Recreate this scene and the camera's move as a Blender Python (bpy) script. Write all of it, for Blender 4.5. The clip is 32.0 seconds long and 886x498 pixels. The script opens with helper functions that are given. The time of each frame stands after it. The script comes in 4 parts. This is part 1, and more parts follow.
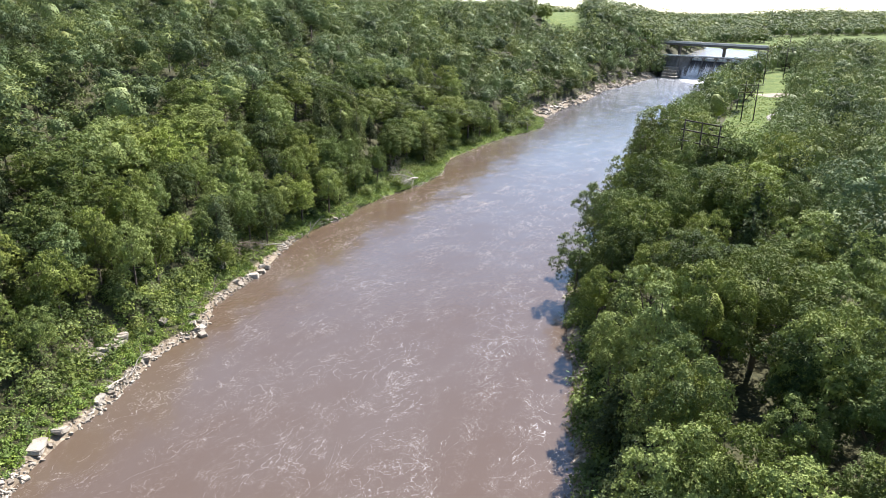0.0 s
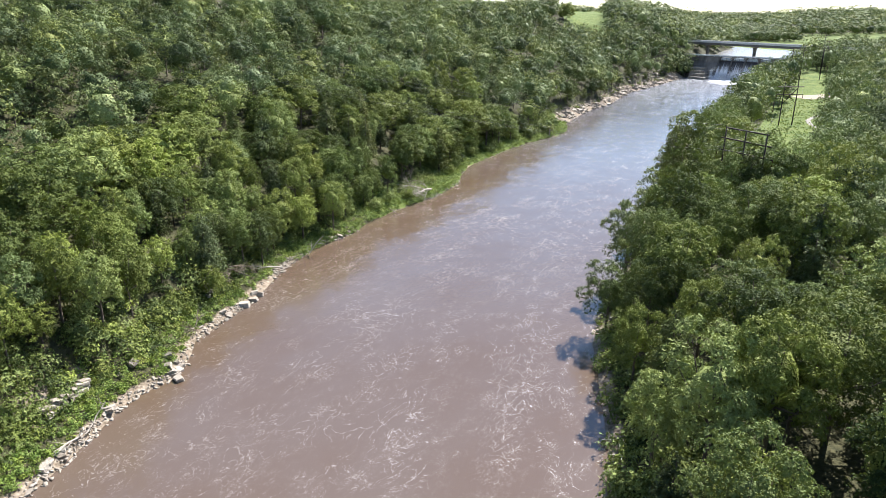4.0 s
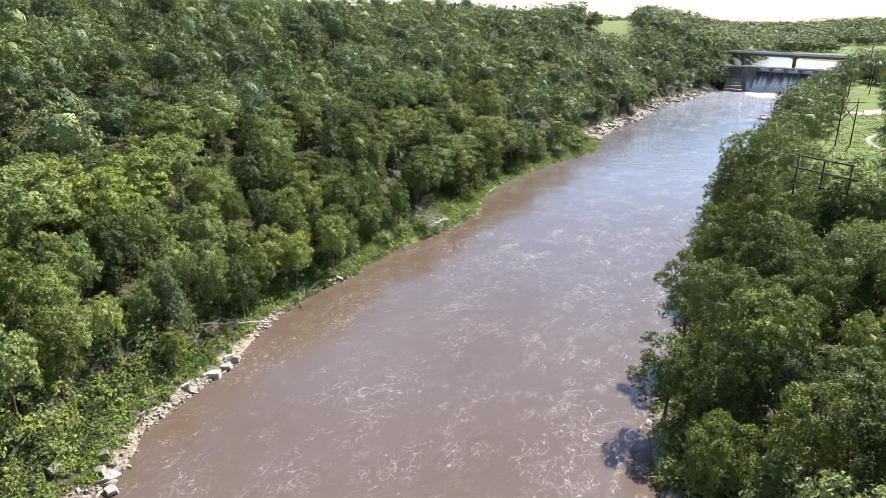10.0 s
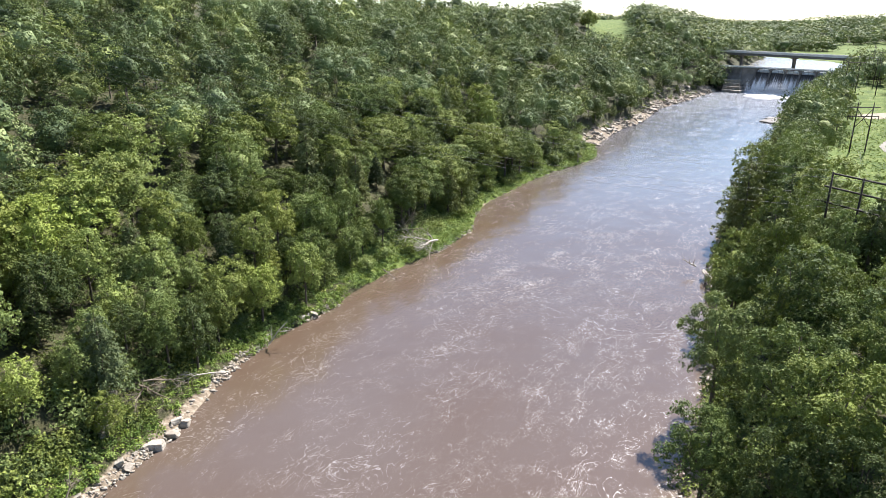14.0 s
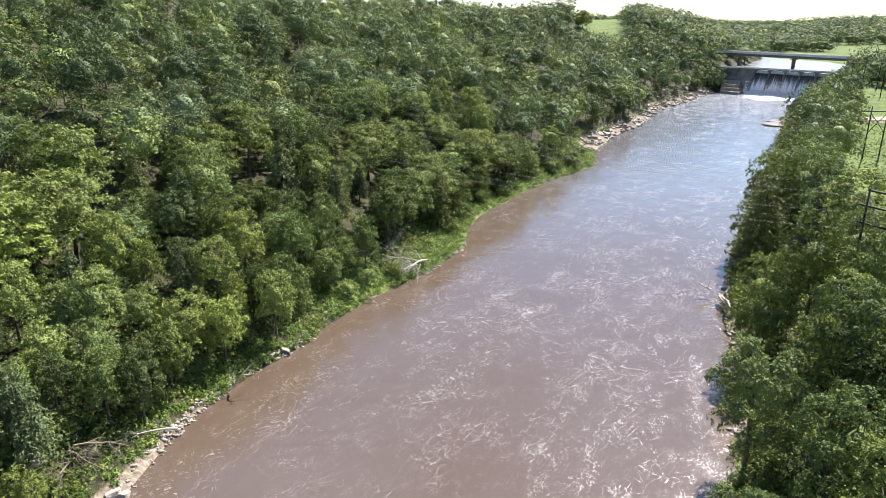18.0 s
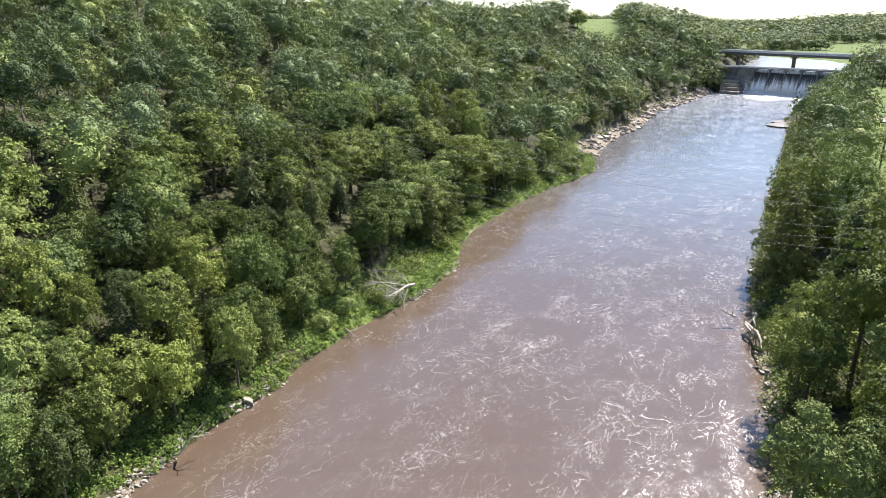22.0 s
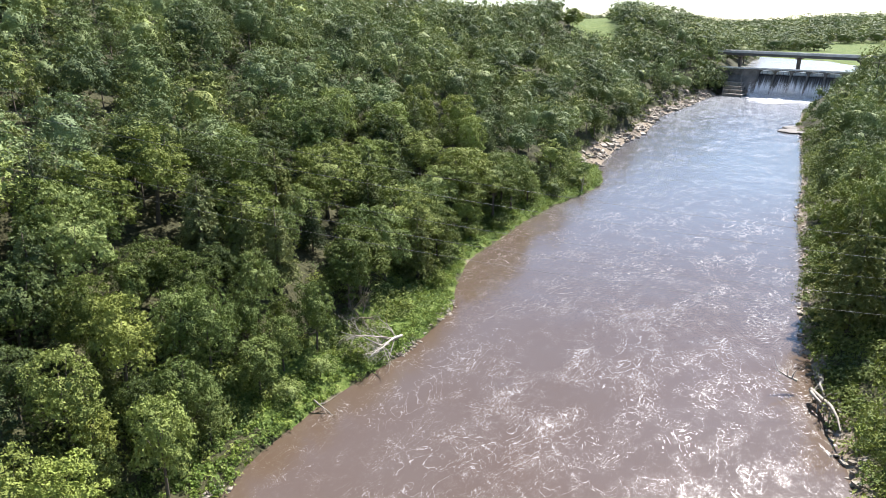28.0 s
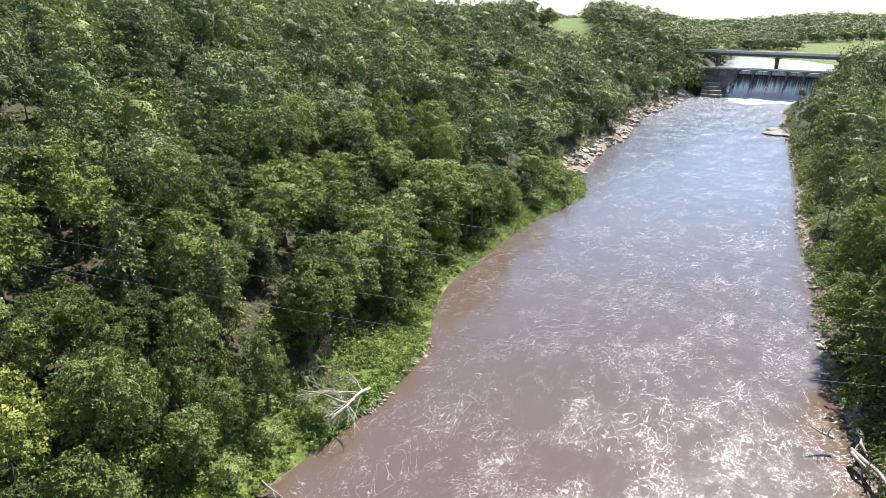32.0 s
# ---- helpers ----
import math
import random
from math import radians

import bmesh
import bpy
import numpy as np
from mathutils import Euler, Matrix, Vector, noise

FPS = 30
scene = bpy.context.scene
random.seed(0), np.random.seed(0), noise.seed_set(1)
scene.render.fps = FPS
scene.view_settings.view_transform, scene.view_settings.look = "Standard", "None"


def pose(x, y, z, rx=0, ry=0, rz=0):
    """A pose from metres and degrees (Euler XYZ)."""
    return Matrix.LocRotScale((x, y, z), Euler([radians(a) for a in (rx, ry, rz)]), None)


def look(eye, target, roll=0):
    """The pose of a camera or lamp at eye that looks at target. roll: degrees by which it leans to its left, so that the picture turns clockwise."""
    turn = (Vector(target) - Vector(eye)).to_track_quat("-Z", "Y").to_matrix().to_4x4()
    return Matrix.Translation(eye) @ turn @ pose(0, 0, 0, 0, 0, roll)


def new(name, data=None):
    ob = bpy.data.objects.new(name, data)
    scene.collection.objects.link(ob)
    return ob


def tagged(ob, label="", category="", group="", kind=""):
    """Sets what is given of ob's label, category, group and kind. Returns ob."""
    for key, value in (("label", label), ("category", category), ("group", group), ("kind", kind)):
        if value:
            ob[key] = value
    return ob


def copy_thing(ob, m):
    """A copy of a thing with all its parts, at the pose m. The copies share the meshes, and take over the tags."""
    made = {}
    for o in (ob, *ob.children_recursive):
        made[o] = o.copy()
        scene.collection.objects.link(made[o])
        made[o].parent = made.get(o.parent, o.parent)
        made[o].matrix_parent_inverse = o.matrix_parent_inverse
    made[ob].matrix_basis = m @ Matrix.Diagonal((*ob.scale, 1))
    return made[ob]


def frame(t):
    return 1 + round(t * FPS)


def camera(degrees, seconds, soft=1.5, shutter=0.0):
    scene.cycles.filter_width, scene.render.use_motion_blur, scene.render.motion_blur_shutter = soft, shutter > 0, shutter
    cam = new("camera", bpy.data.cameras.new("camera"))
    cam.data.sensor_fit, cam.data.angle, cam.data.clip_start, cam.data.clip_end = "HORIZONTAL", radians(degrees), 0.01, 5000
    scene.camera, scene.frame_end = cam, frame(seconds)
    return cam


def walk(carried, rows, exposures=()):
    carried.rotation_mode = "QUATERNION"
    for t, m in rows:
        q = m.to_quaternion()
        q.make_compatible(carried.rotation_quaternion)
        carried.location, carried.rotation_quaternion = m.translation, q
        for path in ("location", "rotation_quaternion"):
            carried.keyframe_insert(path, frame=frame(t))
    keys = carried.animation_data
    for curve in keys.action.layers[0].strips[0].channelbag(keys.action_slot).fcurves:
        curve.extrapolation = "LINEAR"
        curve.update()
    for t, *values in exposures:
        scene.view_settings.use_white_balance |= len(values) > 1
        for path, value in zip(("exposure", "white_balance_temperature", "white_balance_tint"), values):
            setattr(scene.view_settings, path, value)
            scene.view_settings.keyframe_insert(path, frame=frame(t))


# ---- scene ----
cam = camera(65.0, 32.0, soft=0.8)
PATH = [
    (0, (-0.825, -53.482, 48.879), (-0.809, -51.593, 48.222), 1.1),
    (0.5, (-0.65, -51.661, 48.879), (-0.653, -49.772, 48.224), 0.9),
    (1, (-0.471, -49.847, 48.862), (-0.49, -47.959, 48.205), 1.0),
    (1.5, (-0.309, -48.027, 48.828), (-0.346, -46.139, 48.171), 1.0),
    (2, (-0.165, -46.165, 48.777), (-0.212, -44.277, 48.119), 1.0),
    (2.5, (-0.011, -44.197, 48.707), (-0.057, -42.309, 48.05), 0.8),
    (4.5, (0.5, -36.072, 47.97), (0.46, -34.183, 47.316), 0.7),
    (5, (0.536, -34.065, 47.872), (0.501, -32.173, 47.226), 0.8),
    (5.5, (0.498, -32.101, 47.751), (0.464, -30.207, 47.111), 0.8),
    (6, (0.453, -30.152, 47.633), (0.424, -28.256, 46.995), 1.1),
    (6.5, (0.435, -28.19, 47.554), (0.405, -26.293, 46.922), 0.6),
    (7, (0.45, -26.218, 47.49), (0.411, -24.321, 46.856), 0.8),
    (7.5, (0.482, -24.236, 47.442), (0.425, -22.339, 46.808), 0.8),
    (8, (0.483, -22.257, 47.412), (0.407, -20.361, 46.78), 0.6),
    (8.5, (0.495, -20.293, 47.391), (0.402, -18.399, 46.756), 0.9),
    (9, (0.503, -18.355, 47.379), (0.398, -16.461, 46.743), 0.9),
    (10, (0.467, -14.516, 47.447), (0.365, -12.622, 46.814), 0.7),
    (11, (0.434, -10.556, 47.539), (0.338, -8.662, 46.904), 0.6),
    (12, (0.289, -6.349, 47.647), (0.199, -4.454, 47.013), 0.6),
    (13, (0.262, -2.143, 47.752), (0.18, -0.249, 47.116), 0.8),
    (14, (0.193, 1.712, 47.667), (0.114, 3.607, 47.031), 0.7),
    (14.5, (0.163, 3.548, 47.638), (0.085, 5.443, 47.004), 0.5),
    (16.5, (0.07, 10.594, 47.489), (0.006, 12.488, 46.851), 0.8),
    (17, (0.094, 12.293, 47.473), (0.031, 14.188, 46.838), 0.6),
    (18, (0.302, 15.492, 47.276), (0.243, 17.387, 46.641), 0.7),
    (19, (0.493, 18.796, 47.062), (0.439, 20.692, 46.427), 0.8),
    (20, (0.591, 22.44, 46.699), (0.541, 24.336, 46.067), 0.5),
    (21, (0.624, 26.385, 46.379), (0.578, 28.282, 45.747), 0.6),
    (22, (0.551, 30.524, 46.137), (0.509, 32.422, 45.506), 0.3),
    (23, (0.407, 34.598, 45.948), (0.371, 36.495, 45.315), 0.4),
    (24, (0.317, 38.216, 45.732), (0.284, 40.114, 45.101), 0.3),
    (25, (0.198, 41.648, 45.544), (0.168, 43.546, 44.914), 0.2),
    (25.5, (0.128, 43.398, 45.495), (0.103, 45.295, 44.863), 0.4),
    (27.5, (-0.392, 50.789, 45.451), (-0.406, 52.685, 44.817), 0.7),
    (28, (-0.398, 52.659, 45.448), (-0.412, 54.557, 44.817), 0.4),
    (28.5, (-0.222, 54.489, 45.363), (-0.226, 56.387, 44.733), 0.3),
    (29, (-0.023, 56.38, 45.266), (-0.012, 58.279, 44.638), 0.2),
    (29.5, (0.062, 58.437, 45.199), (0.09, 60.335, 44.57), 0.3),
    (30, (0.081, 60.517, 45.129), (0.124, 62.415, 44.499), 0.3),
    (30.5, (0.128, 62.511, 45.143), (0.174, 64.41, 44.516), 0.2),
    (31, (0.101, 64.381, 45.138), (0.15, 66.279, 44.51), 0.3),
    (32, (-0.197, 67.908, 45.044), (-0.141, 69.806, 44.415), 0.2),
]
walk(cam, [(t, look(eye, target, roll)) for t, eye, target, roll in PATH], ((0, 1.44), (14, 1.43), (22, 1.38), (32, 1.36)))

# ---------------------------------------------------------------- light
SUN = Vector((0.42, 0.70, 0.0)).normalized() * math.cos(radians(47)) + Vector((0, 0, math.sin(radians(47))))
sun_data = bpy.data.lights.new("sun", "SUN")
sun_data.energy, sun_data.angle, sun_data.color = 5.0, radians(0.55), (1.0, 0.968, 0.955)
sun = new("sun", sun_data)
sun.matrix_world = look(SUN * 100, (0, 0, 0))
world = bpy.data.worlds.new("sky")
world.use_nodes = True
scene.world = world
_sky = world.node_tree.nodes.new("ShaderNodeTexSky")
_sky.sky_type, _sky.sun_disc = "NISHITA", False
_sky.sun_elevation, _sky.sun_rotation = radians(47), math.atan2(SUN.x, SUN.y)
_sky.air_density, _sky.dust_density, _sky.ozone_density, _sky.altitude = 1.0, 0.1, 1.8, 1500
_bg = world.node_tree.nodes["Background"]
_bg.inputs["Strength"].default_value = 0.076
world.node_tree.links.new(_sky.outputs[0], _bg.inputs[0])

RNG = np.random.default_rng(7)


# ---------------------------------------------------------------- materials
def material(name, rough=0.8, metallic=0.0, spec=0.4):
    m = bpy.data.materials.new(name)
    m.use_nodes = True
    b = m.node_tree.nodes["Principled BSDF"]
    b.inputs["Roughness"].default_value = rough
    b.inputs["Metallic"].default_value = metallic
    b.inputs["Specular IOR Level"].default_value = spec
    return m, m.node_tree.nodes, m.node_tree.links, b


def node(nodes, kind, **values):
    n = nodes.new(kind)
    for key, value in values.items():
        n.inputs[key].default_value = value
    return n


def ramp(nodes, links, source, stops):
    n = nodes.new("ShaderNodeValToRGB")
    el = n.color_ramp.elements
    while len(el) < len(stops):
        el.new(0.5)
    for e, (p, c) in zip(el, stops):
        e.position, e.color = p, (c if isinstance(c, tuple) else (c, c, c)) + (1,)
    links.new(source, n.inputs[0])
    return n.outputs[0]


def mix(nodes, links, fac, a, b, how="MIX"):
    n = nodes.new("ShaderNodeMix")
    n.data_type, n.blend_type = "RGBA", how
    for sock, v in ((n.inputs[0], fac), (n.inputs[6], a), (n.inputs[7], b)):
        if isinstance(v, bpy.types.NodeSocket):
            links.new(v, sock)
        elif isinstance(v, tuple):
            sock.default_value = v + (1,)
        else:
            sock.default_value = v
    return n.outputs[2]


def maths(nodes, links, op, a, b=0.0, clamp=False):
    n = nodes.new("ShaderNodeMath")
    n.operation, n.use_clamp = op, clamp
    for sock, v in ((n.inputs[0], a), (n.inputs[1], b)):
        if isinstance(v, bpy.types.NodeSocket):
            links.new(v, sock)
        else:
            sock.default_value = v
    return n.outputs[0]


def noise_tex(nodes, links, scale, detail=4.0, rough=0.55, vec=None, distort=0.0):
    n = node(nodes, "ShaderNodeTexNoise", Scale=scale, Detail=detail, Roughness=rough, Distortion=distort)
    if vec is None:
        g = nodes.new("ShaderNodeNewGeometry")
        vec = g.outputs["Position"]
    links.new(vec, n.inputs["Vector"])
    return n.outputs["Fac"]


def bump(nodes, links, bsdf, height, strength, distance):
    n = node(nodes, "ShaderNodeBump", Strength=strength, Distance=distance)
    links.new(height, n.inputs["Height"])
    links.new(n.outputs[0], bsdf.inputs["Normal"])


def plain(name, dark, light, scale=2.0, rough=0.85, bumps=0.3, dist=0.03, metallic=0.0, fine=12.0):
    """A surface with stains at one scale, grain at another, and fine relief."""
    m, ns, ls, b = material(name, rough, metallic)
    big = noise_tex(ns, ls, scale)
    small = noise_tex(ns, ls, scale * fine, 3.0)
    info = ns.new("ShaderNodeObjectInfo")
    f = maths(ns, ls, "ADD", maths(ns, ls, "MULTIPLY", big, 0.6), maths(ns, ls, "MULTIPLY", small, 0.3))
    f = maths(ns, ls, "ADD", f, maths(ns, ls, "MULTIPLY", info.outputs["Random"], 0.2))
    ls.new(ramp(ns, ls, f, [(0.3, dark), (0.75, light)]), b.inputs["Base Color"])
    bump(ns, ls, b, small, bumps, dist)
    return m


def foliage(name, dark, mid, light, warm, translucent=0.25, grain=4.2, gaps=0.36, gloss=0.14):
    """Leaves: the hue varies from plant to plant, from clump to clump and from leaf to leaf."""
    m, ns, ls, b = material(name, 0.6, spec=gloss)
    info, geo = ns.new("ShaderNodeObjectInfo"), ns.new("ShaderNodeNewGeometry")
    tint = ns.new("ShaderNodeAttribute")
    tint.attribute_name = "tint"
    plant = maths(ns, ls, "FRACT", maths(ns, ls, "ADD", info.outputs["Random"], tint.outputs["Fac"]))
    cells = node(ns, "ShaderNodeTexVoronoi", Scale=grain)
    ls.new(geo.outputs["Position"], cells.inputs["Vector"])
    split = ns.new("ShaderNodeSeparateColor")
    ls.new(cells.outputs["Color"], split.inputs[0])
    leaf = maths(ns, ls, "ADD", maths(ns, ls, "MULTIPLY", geo.outputs["Random Per Island"], 0.4), maths(ns, ls, "MULTIPLY", split.outputs[0], 0.6))
    clump = noise_tex(ns, ls, 0.35, 2.0)
    f = maths(ns, ls, "ADD", maths(ns, ls, "MULTIPLY", plant, 0.66), maths(ns, ls, "MULTIPLY", leaf, 0.20))
    f = maths(ns, ls, "ADD", f, maths(ns, ls, "MULTIPLY", clump, 0.2))
    col = ramp(ns, ls, f, [(0.15, dark), (0.5, mid), (0.9, light)])
    grey = ramp(ns, ls, maths(ns, ls, "FRACT", maths(ns, ls, "MULTIPLY", plant, 7.3)), [(0.5, 0.0), (1.0, 0.3)])
    col = mix(ns, ls, grey, col, tuple(0.5 * (m_ + max(mid)) * s_ for m_, s_ in zip(mid, (0.78, 0.86, 0.72))))
    yellow = ramp(ns, ls, plant, [(0.88, 0.0), (0.99, 0.45)])
    col = mix(ns, ls, yellow, col, warm)
    kindred = ramp(ns, ls, maths(ns, ls, "FRACT", maths(ns, ls, "MULTIPLY", plant, 3.7)), [(0.0, (0.88, 0.95, 1.04)), (0.5, (1.0, 1.0, 1.0)), (1.0, (1.08, 1.02, 0.70))])
    col = mix(ns, ls, 1.0, col, kindred, "MULTIPLY")
    ls.new(col, b.inputs["Base Color"])
    bump(ns, ls, b, cells.outputs["Distance"], 0.5, 0.2)
    tr = ns.new("ShaderNodeBsdfTranslucent")
    ls.new(mix(ns, ls, 0.45, col, warm), tr.inputs["Color"])
    sh = node(ns, "ShaderNodeMixShader", Fac=translucent)
    ls.new(b.outputs[0], sh.inputs[1])
    ls.new(tr.outputs[0], sh.inputs[2])
    # gaps between the single leaves of a spray
    gap = ns.new("ShaderNodeBsdfTransparent")
    cut = ns.new("ShaderNodeMixShader")
    ls.new(maths(ns, ls, "LESS_THAN", split.outputs[1], gaps), cut.inputs[0])
    ls.new(sh.outputs[0], cut.inputs[1])
    ls.new(gap.outputs[0], cut.inputs[2])
    ls.new(cut.outputs[0], ns["Material Output"].inputs[0])
    return m


LEAF = foliage("broad_leaves", (0.032, 0.048, 0.014), (0.148, 0.188, 0.050), (0.290, 0.330, 0.106), (0.29, 0.37, 0.06), 0.12, 6.5, 0.30, 0.10)
# haze over the far woods is put into the leaf colour as extra blue
HAZED_LEAF = foliage("hazed_woodland_leaves", (0.038, 0.056, 0.022), (0.148, 0.188, 0.070), (0.265, 0.305, 0.124), (0.27, 0.33, 0.08), 0.08, 3.6, 0.26, 0.08)
CEDAR = foliage("cedar_sprays", (0.045, 0.062, 0.024), (0.120, 0.150, 0.050), (0.200, 0.225, 0.085), (0.19, 0.20, 0.06), 0.12, 5.5, 0.33)
WEED = foliage("weed_leaves", (0.070, 0.112, 0.020), (0.175, 0.255, 0.050), (0.275, 0.350, 0.090), (0.34, 0.38, 0.10), 0.22, 5.5, 0.30)
BARK = plain("bark", (0.05, 0.04, 0.03), (0.16, 0.13, 0.10), 1.5, 0.95, 0.6, 0.05)
DEADWOOD = plain("bleached_wood", (0.22, 0.18, 0.14), (0.55, 0.50, 0.43), 2.0, 0.9, 0.4, 0.03)
BRUSH = plain("dead_brush", (0.13, 0.10, 0.07), (0.33, 0.28, 0.21), 1.5, 0.95, 0.4, 0.03)
LIME = plain("limestone", (0.15, 0.12, 0.09), (0.46, 0.41, 0.34), 0.7, 0.9, 0.7, 0.10, fine=7.0)
SHELF = plain("wet_rock_shelf", (0.045, 0.036, 0.030), (0.11, 0.092, 0.076), 0.5, 0.7, 0.7, 0.1, fine=7.0)
CONCRETE = plain("weathered_concrete", (0.075, 0.062, 0.052), (0.27, 0.235, 0.20), 0.35, 0.9, 0.3, 0.05, fine=9.0)
PALE = plain("pale_concrete", (0.48, 0.46, 0.43), (0.74, 0.72, 0.68), 0.4, 0.9, 0.3, 0.05, fine=9.0)
STEEL = plain("dark_painted_steel", (0.03, 0.03, 0.03), (0.09, 0.085, 0.08), 0.8, 0.6, 0.2, 0.01)
GIRDER = plain("weathered_girder", (0.10, 0.09, 0.08), (0.20, 0.185, 0.17), 0.5, 0.8, 0.2, 0.02)
GATE = plain("grey_gate_steel", (0.42, 0.45, 0.47), (0.68, 0.71, 0.73), 0.5, 0.5, 0.2, 0.01)
POLE = plain("tarred_pole_wood", (0.018, 0.014, 0.010), (0.07, 0.055, 0.042), 1.2, 0.9, 0.4, 0.02)
WIRE = plain("weathered_wire", (0.06, 0.06, 0.06), (0.15, 0.15, 0.15), 1.0, 0.6, 0.1, 0.01, 0.3)
INSULATOR = plain("brown_porcelain", (0.05, 0.03, 0.02), (0.12, 0.07, 0.05), 2.0, 0.25, 0.1, 0.01)
GRAVEL = plain("pale_gravel", (0.24, 0.195, 0.14), (0.40, 0.34, 0.26), 0.3, 0.95, 0.6, 0.05, fine=20.0)
PAVING = plain("pale_paving", (0.16, 0.145, 0.12), (0.27, 0.25, 0.215), 0.3, 0.9, 0.3, 0.02, fine=20.0)
CARPAINT = plain("white_car_paint", (0.62, 0.63, 0.65), (0.78, 0.79, 0.80), 0.6, 0.25, 0.02, 0.002)
CARBLUE = plain("dark_blue_car_paint", (0.02, 0.03, 0.06), (0.04, 0.06, 0.11), 0.6, 0.25, 0.02, 0.002)
GLASS = plain("tinted_car_glass", (0.01, 0.012, 0.014), (0.02, 0.024, 0.028), 1.0, 0.08, 0.02, 0.001)
RUBBER = plain("tyre_rubber", (0.012, 0.012, 0.012), (0.03, 0.03, 0.03), 3.0, 0.9, 0.2, 0.005)


def ground_material():
    m, ns, ls, b = material("ground_cover", 0.95, spec=0.2)
    big, small = noise_tex(ns, ls, 0.12, 5.0), noise_tex(ns, ls, 1.6, 5.0)
    floor = ramp(ns, ls, small, [(0.3, (0.030, 0.032, 0.014)), (0.7, (0.080, 0.075, 0.035))])
    tuft = noise_tex(ns, ls, 0.8, 7.0, 0.85)
    meadow = ramp(ns, ls, maths(ns, ls, "ADD", maths(ns, ls, "MULTIPLY", big, 0.35), maths(ns, ls, "MULTIPLY", tuft, 0.65)),
                  [(0.40, (0.044, 0.074, 0.014)), (0.50, (0.100, 0.142, 0.028)), (0.62, (0.180, 0.200, 0.060))])
    shore = ramp(ns, ls, small, [(0.3, (0.10, 0.075, 0.05)), (0.55, (0.25, 0.20, 0.145)), (0.75, (0.42, 0.37, 0.29))])
    col = floor
    for name, layer in (("meadow", meadow), ("shore", shore)):
        a = ns.new("ShaderNodeAttribute")
        a.attribute_name = name
        edge = maths(ns, ls, "ADD", a.outputs["Fac"], maths(ns, ls, "MULTIPLY", maths(ns, ls, "SUBTRACT", big, 0.5), 0.7))
        col = mix(ns, ls, ramp(ns, ls, edge, [(0.42, 0.0), (0.58, 1.0)]), col, layer)
    ls.new(col, b.inputs["Base Color"])
    bump(ns, ls, b, small, 0.7, 0.35)
    return m


def water_material(name, deep, silt, foamy=True):
    """Silty moving water: sky mirrored in ripples, with drifting threads of foam."""
    m, ns, ls, b = material(name, 0.08 if foamy else 0.25, spec=1.0)
    geo = ns.new("ShaderNodeNewGeometry")
    stretch = ns.new("ShaderNodeMapping")
    stretch.vector_type = "TEXTURE"
    stretch.inputs["Rotation"].default_value = (0, 0, radians(-27))
    stretch.inputs["Scale"].default_value = (1.0, 1.7, 1.0)
    ls.new(geo.outputs["Position"], stretch.inputs["Vector"])
    big = noise_tex(ns, ls, 0.05, 4.0, vec=stretch.outputs[0])
    mid = noise_tex(ns, ls, 0.42, 5.0, 0.6, vec=stretch.outputs[0], distort=0.8)
    fine = noise_tex(ns, ls, 2.2, 5.0, 0.65, vec=stretch.outputs[0], distort=0.6)
    col = mix(ns, ls, ramp(ns, ls, big, [(0.35, 0.0), (0.65, 1.0)]), deep, silt)
    if foamy:
        # torn filaments of foam lie along the folds of a twisted field, gathered in drifting patches
        a = ns.new("ShaderNodeAttribute")
        a.attribute_name = "foam"
        sky_tint_chop = ns.new("ShaderNodeAttribute")
        sky_tint_chop.attribute_name = "sky_tint_chop"
        thin = None
        for scale, width, lo, weight in ((0.24, 0.010, 0.46, 0.42), (0.50, 0.018, 0.49, 0.40), (1.1, 0.030, 0.51, 0.34), (2.5, 0.050, 0.53, 0.26)):
            fold = noise_tex(ns, ls, scale, 3.2, 0.56, vec=stretch.outputs[0], distort=2.0)
            ridge = maths(ns, ls, "ABSOLUTE", maths(ns, ls, "SUBTRACT", fold, 0.5))
            thread = ramp(ns, ls, ridge, [(0.0, 1.0), (width, 0.0)])
            cover = noise_tex(ns, ls, 0.07 + scale * 0.14, 4.0, 0.6, vec=stretch.outputs[0])
            cover = maths(ns, ls, "ADD", cover, maths(ns, ls, "MULTIPLY", a.outputs["Fac"], 0.28))
            cover = ramp(ns, ls, cover, [(lo, 0.0), (lo + 0.18, 1.0)])
            speck = ramp(ns, ls, noise_tex(ns, ls, 3.6, 5.0, 0.75, vec=stretch.outputs[0], distort=1.0), [(0.42, 0.0), (0.56, 1.0)])
            layer = maths(ns, ls, "MULTIPLY", maths(ns, ls, "MULTIPLY", maths(ns, ls, "MULTIPLY", thread, cover), speck), weight)
            thin = layer if thin is None else maths(ns, ls, "MAXIMUM", thin, layer)
        thick = maths(ns, ls, "MULTIPLY", ramp(ns, ls, a.outputs["Fac"], [(0.66, 0.0), (1.0, 1.0)]),
                      ramp(ns, ls, maths(ns, ls, "ADD", fine, maths(ns, ls, "MULTIPLY", a.outputs["Fac"], 0.22)), [(0.58, 0.0), (0.88, 1.0)]))
        foam = maths(ns, ls, "ADD", thin, thick, clamp=True)
        # sky sheen painted into the colour below the falls, paler and bluer than silt
        col = mix(ns, ls, ramp(ns, ls, sky_tint_chop.outputs["Fac"], [(0.0, 0.0), (1.0, 0.9)]), col, (0.135, 0.155, 0.190))
        col = mix(ns, ls, thin, col, (0.54, 0.49, 0.46))
        col = mix(ns, ls, thick, col, (0.80, 0.80, 0.80))
        rough = ramp(ns, ls, foam, [(0.0, 0.10), (0.4, 0.75)])
    ls.new(col, b.inputs["Base Color"])
